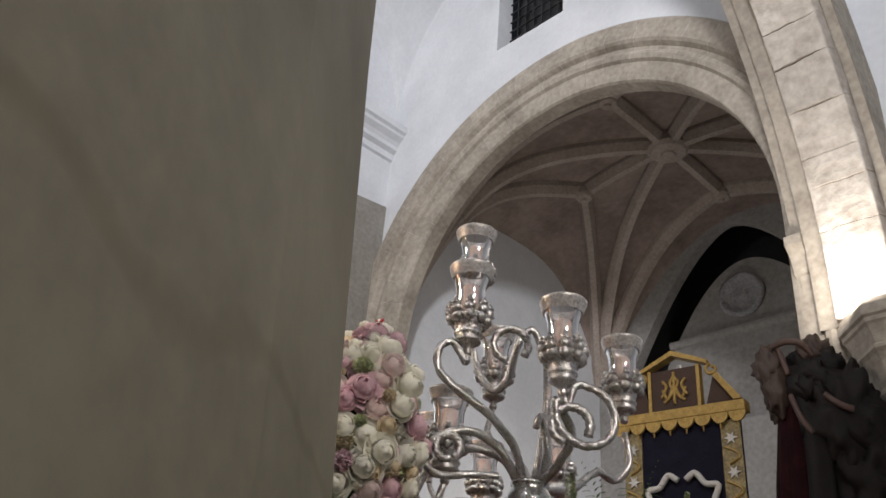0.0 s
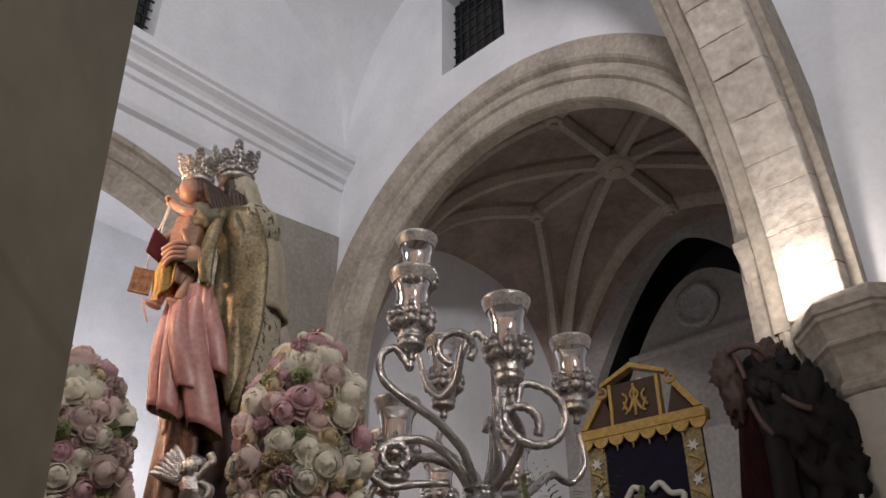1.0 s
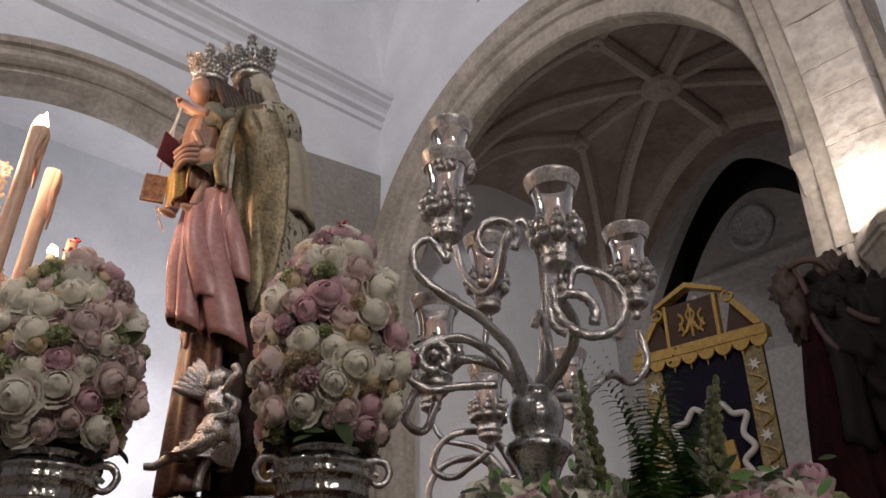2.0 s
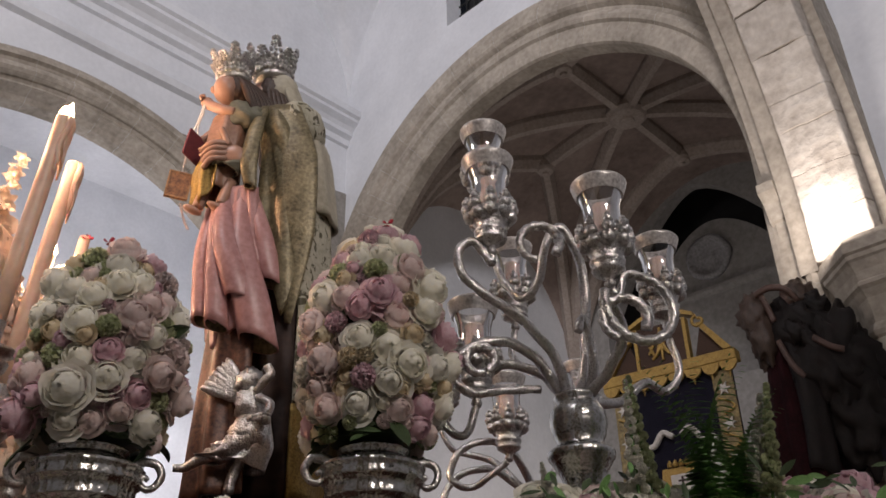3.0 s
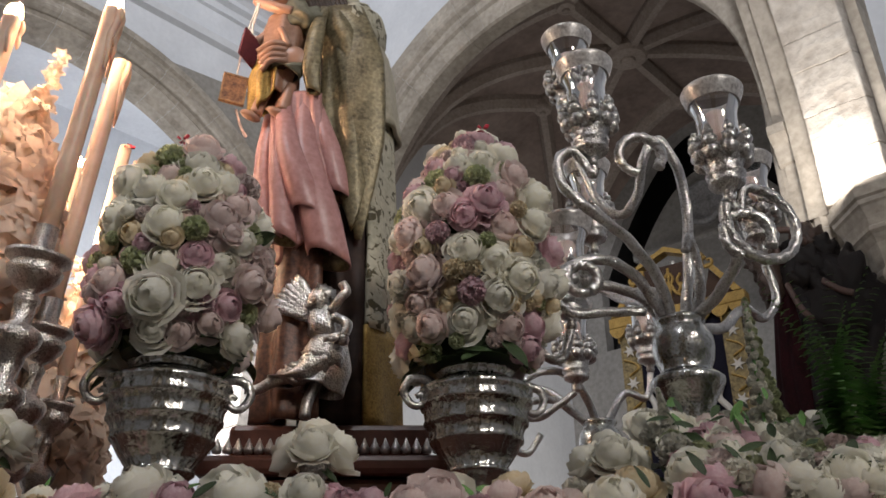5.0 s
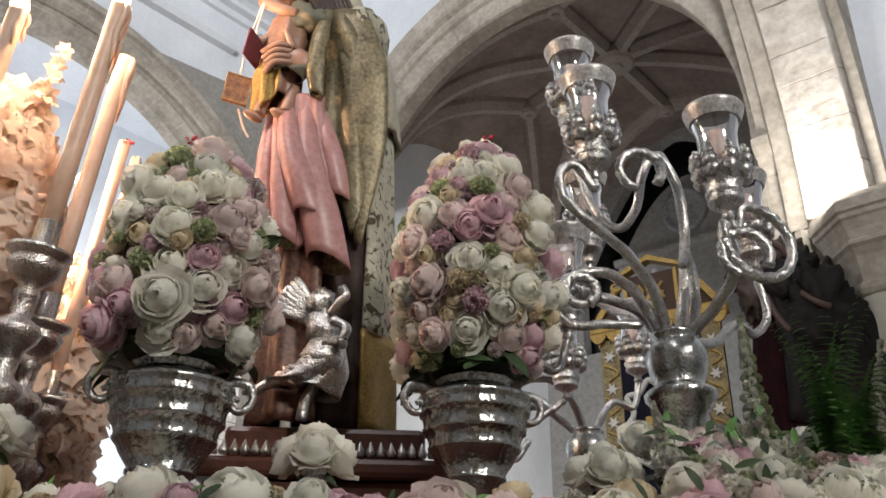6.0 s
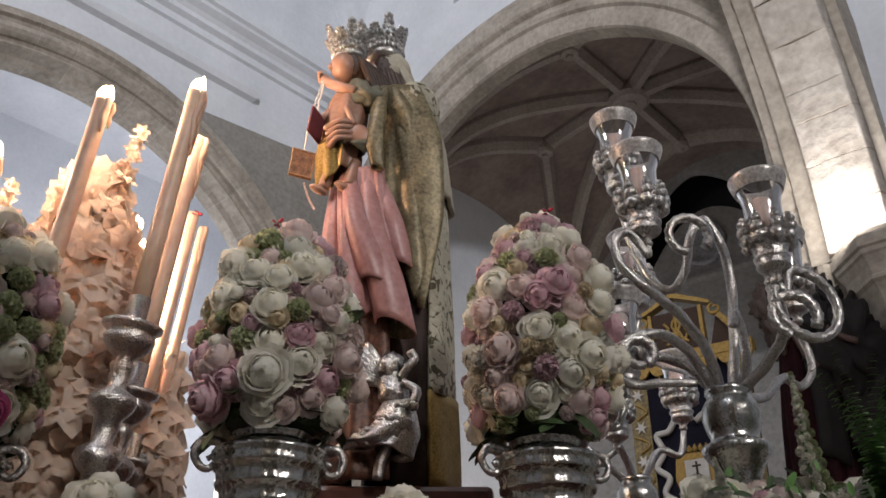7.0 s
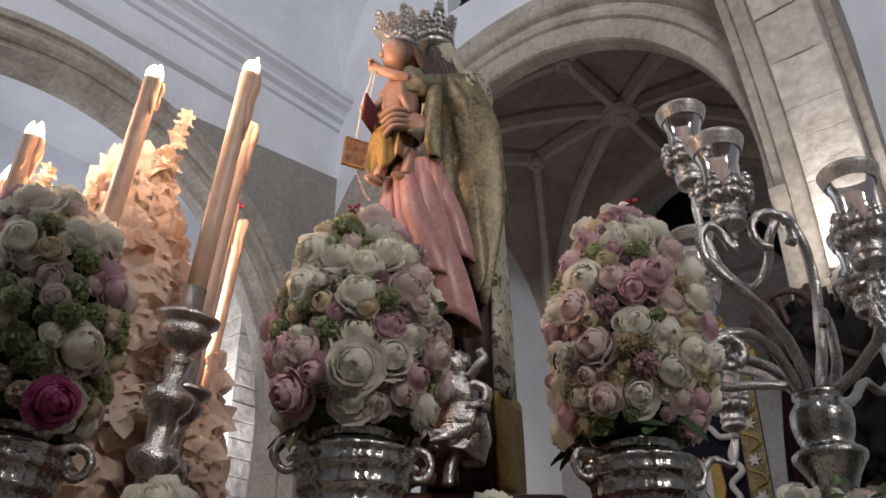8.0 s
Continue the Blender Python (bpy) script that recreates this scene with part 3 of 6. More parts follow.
PETALS = {
    "white": petal_mat("ivory_white_petal", (0.90, 0.88, 0.77), (0.96, 0.95, 0.90)),
    "blush": petal_mat("blush_petal", (0.80, 0.66, 0.63), (0.91, 0.82, 0.79)),
    "pink": petal_mat("mauve_pink_petal", (0.72, 0.47, 0.53), (0.88, 0.70, 0.74)),
    "cream": petal_mat("buff_cream_petal", (0.80, 0.68, 0.46), (0.91, 0.83, 0.66)),
    "green": petal_mat("lime_hydrangea_petal", (0.52, 0.57, 0.31), (0.74, 0.78, 0.54)),
    "magenta": petal_mat("magenta_petal", (0.42, 0.06, 0.20), (0.66, 0.20, 0.38)),
    "warm": petal_mat("pale_waxen_petal", (0.88, 0.72, 0.60), (0.94, 0.82, 0.71), 0.48),
}


# ---------- flowers ----------
def petal(bm, heart, a0, big, lip, width, curl, rnd, nu=4, nv=5, lift=0.0):
    """One petal that rises from the heart along a cup of radius big to the angle lip, its edge rolled outward."""
    prev = [heart] * (nu + 1)
    wob, dz = rnd.uniform(-0.12, 0.12), rnd.uniform(-0.03, 0.03)
    for j in range(1, nv + 1):
        v = j / nv
        th = radians(-82 + (lip + 82) * v)
        r = big * math.cos(th) + curl * max(0, v - 0.72) * 0.8
        z = big * 0.86 * (math.sin(th) + 0.35) + dz * v - curl * max(0, v - 0.8) * 0.9 + lift * v
        w = width * (0.25 + 0.75 * math.sin(math.pi * min(0.88, 0.1 + 0.62 * v)))
        row = []
        for i in range(nu + 1):
            u = -1 + 2 * i / nu
            a = a0 + u * w + wob * v
            rr = r * (1 + 0.05 * math.sin(3 * u + a0)) + 0.018 * (1 - u * u)
            zz = z - big * (0.16 * u * u + 0.07 * math.sin(5 * u + 3 * a0)) * v * v
            row.append(bm.verts.new((rr * math.cos(a), rr * math.sin(a), zz)))
        for i in range(nu):
            if j == 1:
                bm.faces.new((heart, row[i], row[i + 1]))
            else:
                bm.faces.new((prev[i], row[i], row[i + 1], prev[i + 1]))
        prev = row


def rose_mesh(name, material, seed, open_=1.0):
    rnd = random.Random(seed)
    bm = bmesh.new()
    heart = bm.verts.new((0, 0, -0.3))
    layers = [(3, 0.10, 80, 1.35, 0.0, 0.30), (3, 0.17, 76, 1.3, 0.01, 0.25), (4, 0.235, 70, 1.2, 0.03, 0.19), (4, 0.30, 62, 1.2, 0.05, 0.14),
              (5, 0.37, 48, 1.05, 0.14, 0.08), (5, 0.43, 30, 1.0, 0.24, 0.03), (5, 0.49, 8, 0.95, 0.34, 0.0), (6, 0.545 * open_, -14, 0.85, 0.36, -0.03)]
    for n, big, lip, w, curl, lift in layers:
        off = rnd.uniform(0, 6)
        for i in range(n):
            petal(bm, heart, off + 2 * math.pi * i / n + rnd.uniform(-0.2, 0.2), big * rnd.uniform(0.90, 1.10), lip + rnd.uniform(-15, 13), w * rnd.uniform(0.85, 1.15), curl, rnd, lift=lift)
    # the closed bud inside
    lathe(bm, [(0.03, -0.28), (0.30, -0.06), (0.36, 0.06), (0.28, 0.18), (0.15, 0.30), (0.05, 0.37), (0.005, 0.38)], 12)
    return finish(name, bm, material, True)


def petal_blob():
    bm = bmesh.new()
    rnd = random.Random(4)
    hv = bm.verts.new((0, 0, 0))
    for k in range(4):
        petal(bm, hv, k * 1.6, 0.016, 20, 0.7, 0.0, rnd, 3, 2)
    return bm


def ruffle_mesh(name, material, seed, n=46):
    """A carnation or hydrangea head: many small crumpled petals on a dome."""
    rnd = random.Random(seed)
    bm = bmesh.new()
    heart = bm.verts.new((0, 0, -0.2))
    for k in range(n):
        f = (k + 0.5) / n
        th = math.acos(1 - 1.25 * f)
        ph = k * 2.39996
        c = Vector((math.sin(th) * math.cos(ph), math.sin(th) * math.sin(ph), math.cos(th) * 0.8)) * 0.36
        m = Matrix.Translation(c) @ c.to_track_quat("Z", "Y").to_matrix().to_4x4() @ Matrix.Rotation(rnd.uniform(0, 6), 4, "Z")
        s = rnd.uniform(0.12, 0.2)
        for q in range(4):
            a = q * math.pi / 2 + rnd.uniform(-0.2, 0.2)
            p = [(0, 0, 0), (s * math.cos(a - 0.6), s * math.sin(a - 0.6), rnd.uniform(0.02, 0.12)),
                 (1.35 * s * math.cos(a), 1.35 * s * math.sin(a), rnd.uniform(-0.05, 0.08)), (s * math.cos(a + 0.6), s * math.sin(a + 0.6), rnd.uniform(0.02, 0.12))]
            bm.faces.new([heart] + [bm.verts.new(m @ Vector(x)) for x in p[1:]])
    return finish(name, bm, material, True)


def leaf_mesh(name, material):
    bm = bmesh.new()
    n = 6
    prev = None
    for i in range(n + 1):
        t = i / n
        w = 0.19 * math.sin(math.pi * min(1, 0.06 + 0.94 * t)) ** 0.8
        row = [bm.verts.new((-w, t, -0.16 * t * t + 0.05)), bm.verts.new((0, t, -0.16 * t * t)), bm.verts.new((w, t, -0.16 * t * t + 0.05))]
        if prev:
            bm.faces.new((prev[0], prev[1], row[1], row[0]))
            bm.faces.new((prev[1], prev[2], row[2], row[1]))
        prev = row
    return finish(name, bm, material, True)


ROSES = {c: [rose_mesh("rose", PETALS[c], 10 * i + j, 0.96 + 0.07 * j) for j in range(4)] for i, c in enumerate(("white", "blush", "pink", "cream", "warm", "magenta"))}
RUFFLES = {c: [ruffle_mesh("ruffled_flower", PETALS[c], 77 + i)] for i, c in enumerate(("white", "blush", "green", "cream", "pink", "warm"))}
LEAVES = leaf_mesh("leaf", LEAF)
FERNLEAF = leaf_mesh("leaf", FERN)


def put(name, mesh, parent, at, normal, size, spin=0.0):
    """A piece on shared mesh data, under a thing, facing along normal (both in the thing's own frame)."""
    ob = new(name, mesh)
    ob.parent = parent
    q = Vector(normal).normalized().to_track_quat("Z", "Y").to_matrix().to_4x4()
    ob.matrix_local = Matrix.Translation(at) @ q @ Matrix.Rotation(spin, 4, "Z") @ Matrix.Scale(size, 4)
    return ob


def egg(t, height, radius):
    """Radius of the bouquet at height fraction t: full below, a round dome above."""
    if t >= 1:
        return 0.0
    if t < 0.34:
        return radius * (0.78 + 0.22 * math.sin(math.pi / 2 * t / 0.34))
    return radius * max(0.0, 1 - ((t - 0.34) / 0.66) ** 2.15) ** 0.62


def bouquet(parent, z0, height, radius, seed, count=160, palette=None):
    rnd = random.Random(seed)
    palette = palette or (["white"] * 14 + ["blush"] * 6 + ["pink"] * 4 + ["cream"] * 2 + ["green"] * 3)
    bm = bmesh.new()
    lathe(bm, [(max(0.004, 0.70 * egg(i / 14, height, radius)), z0 + height * (0.02 + 0.93 * i / 14)) for i in range(15)], 18)
    part("foliage_core", bm, LEAF, parent, "dark leaves between the flowers")
    sizes = {"white": (0.052, 0.072), "blush": (0.044, 0.062), "pink": (0.046, 0.062), "cream": (0.034, 0.048), "green": (0.046, 0.060)}
    placed = []

    def settle(tries, limit, pick, close):
        """Heads dropped on the egg wherever they find room beside those already there."""
        n = 0
        for _ in range(tries):
            t = 0.03 + 0.955 * rnd.random()
            wide = egg(t, height, radius)
            if rnd.random() > 0.25 + 0.75 * wide / radius:
                continue
            a = rnd.uniform(0, 2 * math.pi)
            c, small = pick()
            lo, hi = (0.026, 0.036) if small else sizes[c]
            size = rnd.uniform(lo, hi)
            wide *= rnd.uniform(0.90, 1.04)
            at = Vector((wide * math.cos(a), wide * math.sin(a), z0 + height * t))
            if any((at - p).length < close * (size + q) for p, q in placed):
                continue
            placed.append((at, size))
            dz = (egg(min(1, t + 0.02), height, radius) - egg(max(0, t - 0.02), height, radius)) / (0.04 * height)
            nrm = Vector((math.cos(a), math.sin(a), max(-0.5, min(6, -dz * 0.9)) + rnd.uniform(-0.35, 0.35)))
            sunk = at - nrm.normalized() * rnd.uniform(0.006, 0.022)
            if c == "green" or rnd.random() < (0.45 if small else 0.08):
                put("ruffled_flower", RUFFLES[c][0], parent, sunk, nrm, size * 0.95, rnd.uniform(0, 6))
            else:
                put("rose", rnd.choice(ROSES[c]), parent, sunk, nrm, size, rnd.uniform(0, 6))
            n += 1
            if n >= limit:
                break

    settle(2600, count, lambda: (rnd.choice(palette), False), 0.40)
    settle(1500, 130, lambda: (rnd.choice(["cream", "pink", "blush", "green", "blush", "white"]), True), 0.37)
    for k in range(34):
        a = rnd.uniform(0, 6.28)
        t = rnd.choice([0.0, 0.02, 0.05, rnd.random() * 0.6])
        r = egg(t, height, radius) * 0.8
        put("leaf", LEAVES, parent, (r * math.cos(a), r * math.sin(a), z0 + height * t), (math.cos(a) * 0.3, math.sin(a) * 0.3, rnd.uniform(-0.6, 1)), rnd.uniform(0.05, 0.085), rnd.uniform(0, 6))


def scroll(bm, m, s, r):
    pts = [(0, 0, 0), (0.5, 0, 0.25), (1.05, 0, 0.2), (1.3, 0, -0.25), (1.1, 0, -0.75), (0.7, 0, -0.85), (0.45, 0, -0.6), (0.6, 0, -0.38), (0.8, 0, -0.48)]
    tube(bm, [m @ (Vector(p) * s) for p in smooth_path(pts, 5)], r, 8, taper=lambda f: 1.25 - 0.6 * f, twist=0.8)


def flower_vase(at, label, seed, height, radius, count=160, palette=None, accents=()):
    v = thing("flower_vase", at, label, "flower vase", "silver vases on the float")
    bm = bmesh.new()
    prof = [(0.055, 0.0), (0.058, 0.010), (0.05, 0.02), (0.026, 0.032), (0.02, 0.045), (0.028, 0.054), (0.028, 0.06), (0.022, 0.066), (0.034, 0.078), (0.046, 0.092), (0.050, 0.094), (0.050, 0.100), (0.047, 0.102),
            (0.060, 0.120), (0.070, 0.138), (0.074, 0.140), (0.0755, 0.145), (0.073, 0.150), (0.078, 0.166), (0.083, 0.168), (0.0845, 0.174), (0.082, 0.179), (0.085, 0.196),
            (0.090, 0.198), (0.092, 0.204), (0.0895, 0.210), (0.0895, 0.217), (0.093, 0.220), (0.0935, 0.226), (0.088, 0.230), (0.070, 0.238), (0.060, 0.242), (0.058, 0.248), (0.064, 0.254), (0.065, 0.258), (0.058, 0.26), (0.05, 0.24), (0.01, 0.235)]
    lathe(bm, prof, 96, wave=24, amp=0.012)
    part("body", bm, SILVER_FINE, v, "embossed silver body with raised rings", True)
    for sgn in (0, math.pi):
        bm = bmesh.new()
        scroll(bm, Matrix.Rotation(sgn + 0.25, 4, "Z") @ pose(0.068, 0, 0.232), 0.040, 0.0068)
        part("handle", bm, SILVER, v, "scrolled silver handle", True)
    bouquet(v, 0.262, height, radius, seed, count, palette)
    base = Vector(at)
    for place, mesh, size in accents:
        out = Vector(place) - base - Vector((0, 0, 0.262 + height * 0.3))
        put("rose", mesh, v, Vector(place) - base, (out.x, out.y, out.z * 0.5), size, 0.7)
    return v


VZ = 1.655
flower_vase((-0.70, 1.74, VZ - 0.02), "silver vase with a tall egg-shaped bouquet of white and pink roses", 3, 0.385, 0.142,
            accents=[((-0.79, 1.655, 1.928), ROSES["pink"][1], 0.066), ((-0.70, 1.61, 1.955), ROSES["white"][2], 0.070)])
flower_vase((-0.232, 1.84, VZ), "silver vase with a cone of ivory, blush and mauve roses", 8, 0.46, 0.143)
flower_vase((-1.185, 1.66, VZ - 0.045), "silver vase of white, lime and magenta flowers in half shade", 21, 0.385, 0.138,
            palette=["white"] * 7 + ["green"] * 6 + ["blush"] * 3 + ["pink"] * 3 + ["cream"] * 2, accents=[((-1.09, 1.56, 1.875), ROSES["magenta"][0], 0.060)])

for at in ((-0.205, 1.79, 2.372), (-0.715, 1.70, 2.285)):
    pt = tagged(new("fallen_petal", finish("fallen_petal", petal_blob(), RED)), "dark red rose petal lying on the bouquet", "petal", "fallen petals")
    pt.matrix_world = pose(*at, 20, 15, 40) @ Matrix.Translation((0, 0, -0.012)) @ Matrix.Scale(0.36, 4)

# ---------- the float ----------
paso = thing("processional_float", (0, 0, 0), "dark carved wooden processional float with a silver border", "float")
bm = bmesh.new()
add_box(bm, -2.6, 1.5, 1.62, 3.9, 1.5, 1.64, bevel=0.012)
part("deck", bm, WOOD, paso)
bm = bmesh.new()
prism(bm, [(0, 1.62, 1.30), (0, 1.55, 1.33), (0, 1.56, 1.42), (0, 1.52, 1.46), (0, 1.50, 1.54), (0, 1.53, 1.57), (0, 1.62, 1.58)], (-2.6, 0, 0), (1.5, 0, 0))
part("moulding", bm, WOOD, paso)
part("skirt", box_bm(-2.55, 1.45, 1.6, 3.85, 0.0, 1.30), VELVET, paso, "dark velvet skirt")
plinth = thing("statue_plinth", (-0.49, 2.24, 1.64), "stepped dark red wooden plinth with a moulded top", "plinth")
for z0, z1, w in ((0.0, 0.07, 0.27), (0.07, 0.15, 0.22), (0.15, 0.19, 0.24), (0.19, 0.255, 0.19)):
    part("step", box_bm(-w, w, -w * 0.8, w * 0.8, z0, z1 - 0.002, bevel=0.012), WOOD, plinth)
bm = bmesh.new()
lathe(bm, [(0.008, 0), (0.01, 0.008), (0.004, 0.02), (0.001, 0.028)], 8)
spire = finish("silver_finial", bm, SILVER, True)
for i in range(26):
    put("silver_finial", spire, plinth, (-0.24 + 0.48 * i / 25, -0.18, 0.191), (0, 0, 1), 1.0)


# ---------- the statue: one plain carved figure ----------
def shell(bm, z0, z1, a0, a1, centre, radii, fold, mat, nz=24, na=20, thick=0.012, hem=None, gather=0.0, lining=None):
    """A draped cloth round an upright figure: angles in degrees, folds of the given (count, depth)."""
    outer = []
    for j in range(nz + 1):
        t = j / nz
        row = []
        for i in range(na + 1):
            f = i / na
            a = radians(a0 + (a1 - a0) * f)
            zz0 = z0 + (hem(f) if hem else 0)
            z = zz0 + (z1 - zz0) * t
            cx, cy = centre(z)
            rx, ry = radii(z)
            wave = math.sin(fold[0] * a + 2.0 * t + (0.6 * math.sin(2.3 * fold[0] * a) if gather else 0))
            k = 1 + fold[1] * wave * ((1 - t) ** gather if gather else 1 - 0.65 * t)
            row.append(Vector((cx + rx * k * math.cos(a), cy + ry * k * math.sin(a), z)))
        outer.append(row)
    vo = [[bm.verts.new(p) for p in r] for r in outer]
    vi = []
    for j, r in enumerate(outer):
        vi.append([bm.verts.new(Vector((*(Vector(centre(p.z)) + (Vector((p.x, p.y)) - Vector(centre(p.z))) * (1 - thick / 0.1)), p.z))) for p in r])
    for V in (vo, vi):
        for j in range(nz):
            for i in range(na):
                f = bm.faces.new((V[j][i], V[j][i + 1], V[j + 1][i + 1], V[j + 1][i]))
                f.material_index = lining if V is vi and lining is not None else mat
    for j in range(nz):
        for i in (0, na):
            bm.faces.new((vo[j][i], vo[j + 1][i], vi[j + 1][i], vi[j][i])).material_index = mat
    for i in range(na):
        for j in (0, nz):
            bm.faces.new((vo[j][i], vo[j][i + 1], vi[j][i + 1], vi[j][i])).material_index = mat


def rod(bm, pts, r, mat, seg=10):
    before = set(bm.faces)
    tube(bm, smooth_path(pts, 5), r, seg)
    for f in set(bm.faces) - before:
        f.material_index = mat


def blob(bm, c, r, mat, rot=(0, 0, 0), bumps=0.0, seed=0, u=20, v=14):
    """A rounded lump with an uneven skin."""
    before = set(bm.faces)
    res = bmesh.ops.create_uvsphere(bm, u_segments=u, v_segments=v, radius=1)
    for w in res["verts"]:
        if bumps:
            w.co *= 1 + bumps * noise.noise(w.co * 3.1 + Vector((seed, 0, 0)))
    m = pose(*c, *rot) @ Matrix.Diagonal((*r, 1))
    bmesh.ops.transform(bm, matrix=m, verts=res["verts"])
    for f in set(bm.faces) - before:
        f.material_index = mat


def piecewise(table):
    def f(z):
        if z <= table[0][0]:
            return table[0][1:]
        for (za, *a), (zb, *b) in zip(table, table[1:]):
            if z <= zb:
                t = (z - za) / (zb - za)
                return tuple(p + (q - p) * t for p, q in zip(a, b))
        return table[-1][1:]
    return f


def cloth_roll(bm, pts, radii, mat, lining, thick=0.004, seg=22, flat=0.75, ripple=0.10):
    """A hanging fold of cloth: an open cone along the points, its lower mouth showing the lining."""
    path = smooth_path(pts, 6)
    outer, inner = [], []
    for i, p in enumerate(path):
        f = i / (len(path) - 1)
        k = f * (len(radii) - 1)
        j = min(int(k), len(radii) - 2)
        r = radii[j] + (radii[j + 1] - radii[j]) * (k - j)
        ro, ri = [], []
        for q in range(seg):
            a = 2 * math.pi * q / seg
            w = 1 + ripple * math.sin(3 * a + 1.3) * f
            lip = 0.35 * r * math.cos(a - 0.6) * max(0, f - 0.75) * 4
            for ring, rr in ((ro, r), (ri, max(0.002, r - thick))):
                ring.append(bm.verts.new(p + Vector((rr * w * math.cos(a), rr * w * flat * math.sin(a), -lip))))
        outer.append(ro)
        inner.append(ri)
    for rings, m in ((outer, mat), (inner, lining)):
        for u, v in zip(rings, rings[1:]):
            for q in range(seg):
                bm.faces.new((u[q], u[(q + 1) % seg], v[(q + 1) % seg], v[q])).material_index = m
    for rings in ((outer[-1], inner[-1]), (outer[0], inner[0])):
        for q in range(seg):
            bm.faces.new((rings[0][q], rings[0][(q + 1) % seg], rings[1][(q + 1) % seg], rings[1][q])).material_index = mat


def virgin():
    bm = bmesh.new()
    mats = [HABIT, DAMASK, GILT, ROBE, CHILD_ROBE, SKIN, HAIR, VEIL, SLEEVE, GOLD, BROCADE]
    cen = piecewise([(1.89, -0.475, 2.24), (2.3, -0.475, 2.24), (2.75, -0.488, 2.235), (2.92, -0.525, 2.22), (3.1, -0.56, 2.20)])
    rad = piecewise([(1.89, 0.098, 0.12), (2.25, 0.090, 0.12), (2.6, 0.085, 0.12), (2.82, 0.08, 0.125), (2.9, 0.066, 0.10), (2.95, 0.035, 0.05), (3.0, 0.03, 0.03)])
    def big(k, dx=0.0, dy=0.0):
        return lambda z: (rad(z)[0] * k + dx, rad(z)[1] * k + dy)
    # inner habit
    shell(bm, 1.89, 2.97, 0, 360, cen, rad, (9, 0.07), 0, nz=30, na=60)
    # cream mantle down the back, closed by a gilt border at the foot
    shell(bm, 2.10, 2.93, -66, 125, cen, big(1.06, 0.008), (5, 0.07), 1, nz=44, na=44)
    shell(bm, 1.895, 2.105, -68, 127, cen, big(1.10, 0.009), (5, 0.07), 9, nz=10, na=44)
    # gilt brocade fall over the near shoulder, narrowing to a point
    shell(bm, 2.27, 2.95, -122, -64, cen, big(1.18, 0.014, 0.018), (8, 0.06), 2, nz=40, na=30, hem=lambda f: 0.02 + 0.55 * abs(f - 0.62) ** 1.1 + 0.015 * math.sin(14 * f))
    cloth_roll(bm, [(-0.500, 2.09, 2.90), (-0.462, 2.08, 2.74), (-0.446, 2.085, 2.52), (-0.452, 2.10, 2.29)], [0.044, 0.056, 0.044, 0.008], 2, 2, flat=0.26, ripple=0.10)
    # narrow gilt edge that falls from the neck
    cloth_roll(bm, [(-0.55, 2.09, 2.90), (-0.562, 2.06, 2.80), (-0.568, 2.05, 2.70), (-0.560, 2.055, 2.63)], [0.012, 0.020, 0.022, 0.016], 2, 2, flat=0.5)
    # rose robe: an under layer, then long rolled folds whose mouths show the gold lining
    body = piecewise([(2.2, -0.545, 2.16), (2.45, -0.565, 2.145), (2.65, -0.58, 2.14)])
    shell(bm, 2.23, 2.64, -235, -60, body, piecewise([(2.2, 0.085, 0.085), (2.45, 0.092, 0.085), (2.66, 0.075, 0.075)]), (10, 0.12), 3, nz=30, na=90, hem=lambda f: 0.06 * (1 - f) + 0.03 * math.sin(9 * f), gather=0.4, lining=2)
    for pts, radii in (
            ([(-0.585, 2.085, 2.63), (-0.570, 2.06, 2.48), (-0.535, 2.055, 2.34), (-0.510, 2.07, 2.225)], [0.018, 0.032, 0.042, 0.046]),
            ([(-0.625, 2.08, 2.62), (-0.605, 2.045, 2.49), (-0.572, 2.04, 2.39), (-0.548, 2.05, 2.315)], [0.016, 0.028, 0.036, 0.041]),
            ([(-0.655, 2.11, 2.60), (-0.655, 2.085, 2.45), (-0.632, 2.075, 2.28)], [0.018, 0.026, 0.030]),
            ([(-0.640, 2.085, 2.60), (-0.622, 2.055, 2.44), (-0.600, 2.05, 2.26)], [0.014, 0.022, 0.028]),
            ([(-0.560, 2.09, 2.63), (-0.522, 2.075, 2.50), (-0.492, 2.085, 2.38)], [0.016, 0.026, 0.026]),
            ([(-0.665, 2.13, 2.58), (-0.668, 2.12, 2.44), (-0.655, 2.12, 2.30)], [0.014, 0.020, 0.024])):
        cloth_roll(bm, pts, radii, 3, 2)
    # brocade skirt under the robe
    shell(bm, 1.9, 2.34, -240, -70, piecewise([(1.9, -0.55, 2.17), (2.4, -0.55, 2.16)]), piecewise([(1.9, 0.105, 0.10), (2.4, 0.085, 0.085)]), (9, 0.10), 10, nz=24, na=60)
    # shoulders, neck, head, hair and veil
    blob(bm, (-0.478, 2.18, 2.875), (0.072, 0.105, 0.080), 1, (0, 14, 0), 0.14, 3)
    rod(bm, [(-0.545, 2.185, 2.90), (-0.555, 2.182, 2.95)], 0.026, 5)
    blob(bm, (-0.573, 2.172, 2.995), (0.038, 0.036, 0.052), 5, (0, -14, 0))
    blob(bm, (-0.550, 2.176, 3.005), (0.046, 0.047, 0.058), 6, (0, -6, 0), 0.25, 12)
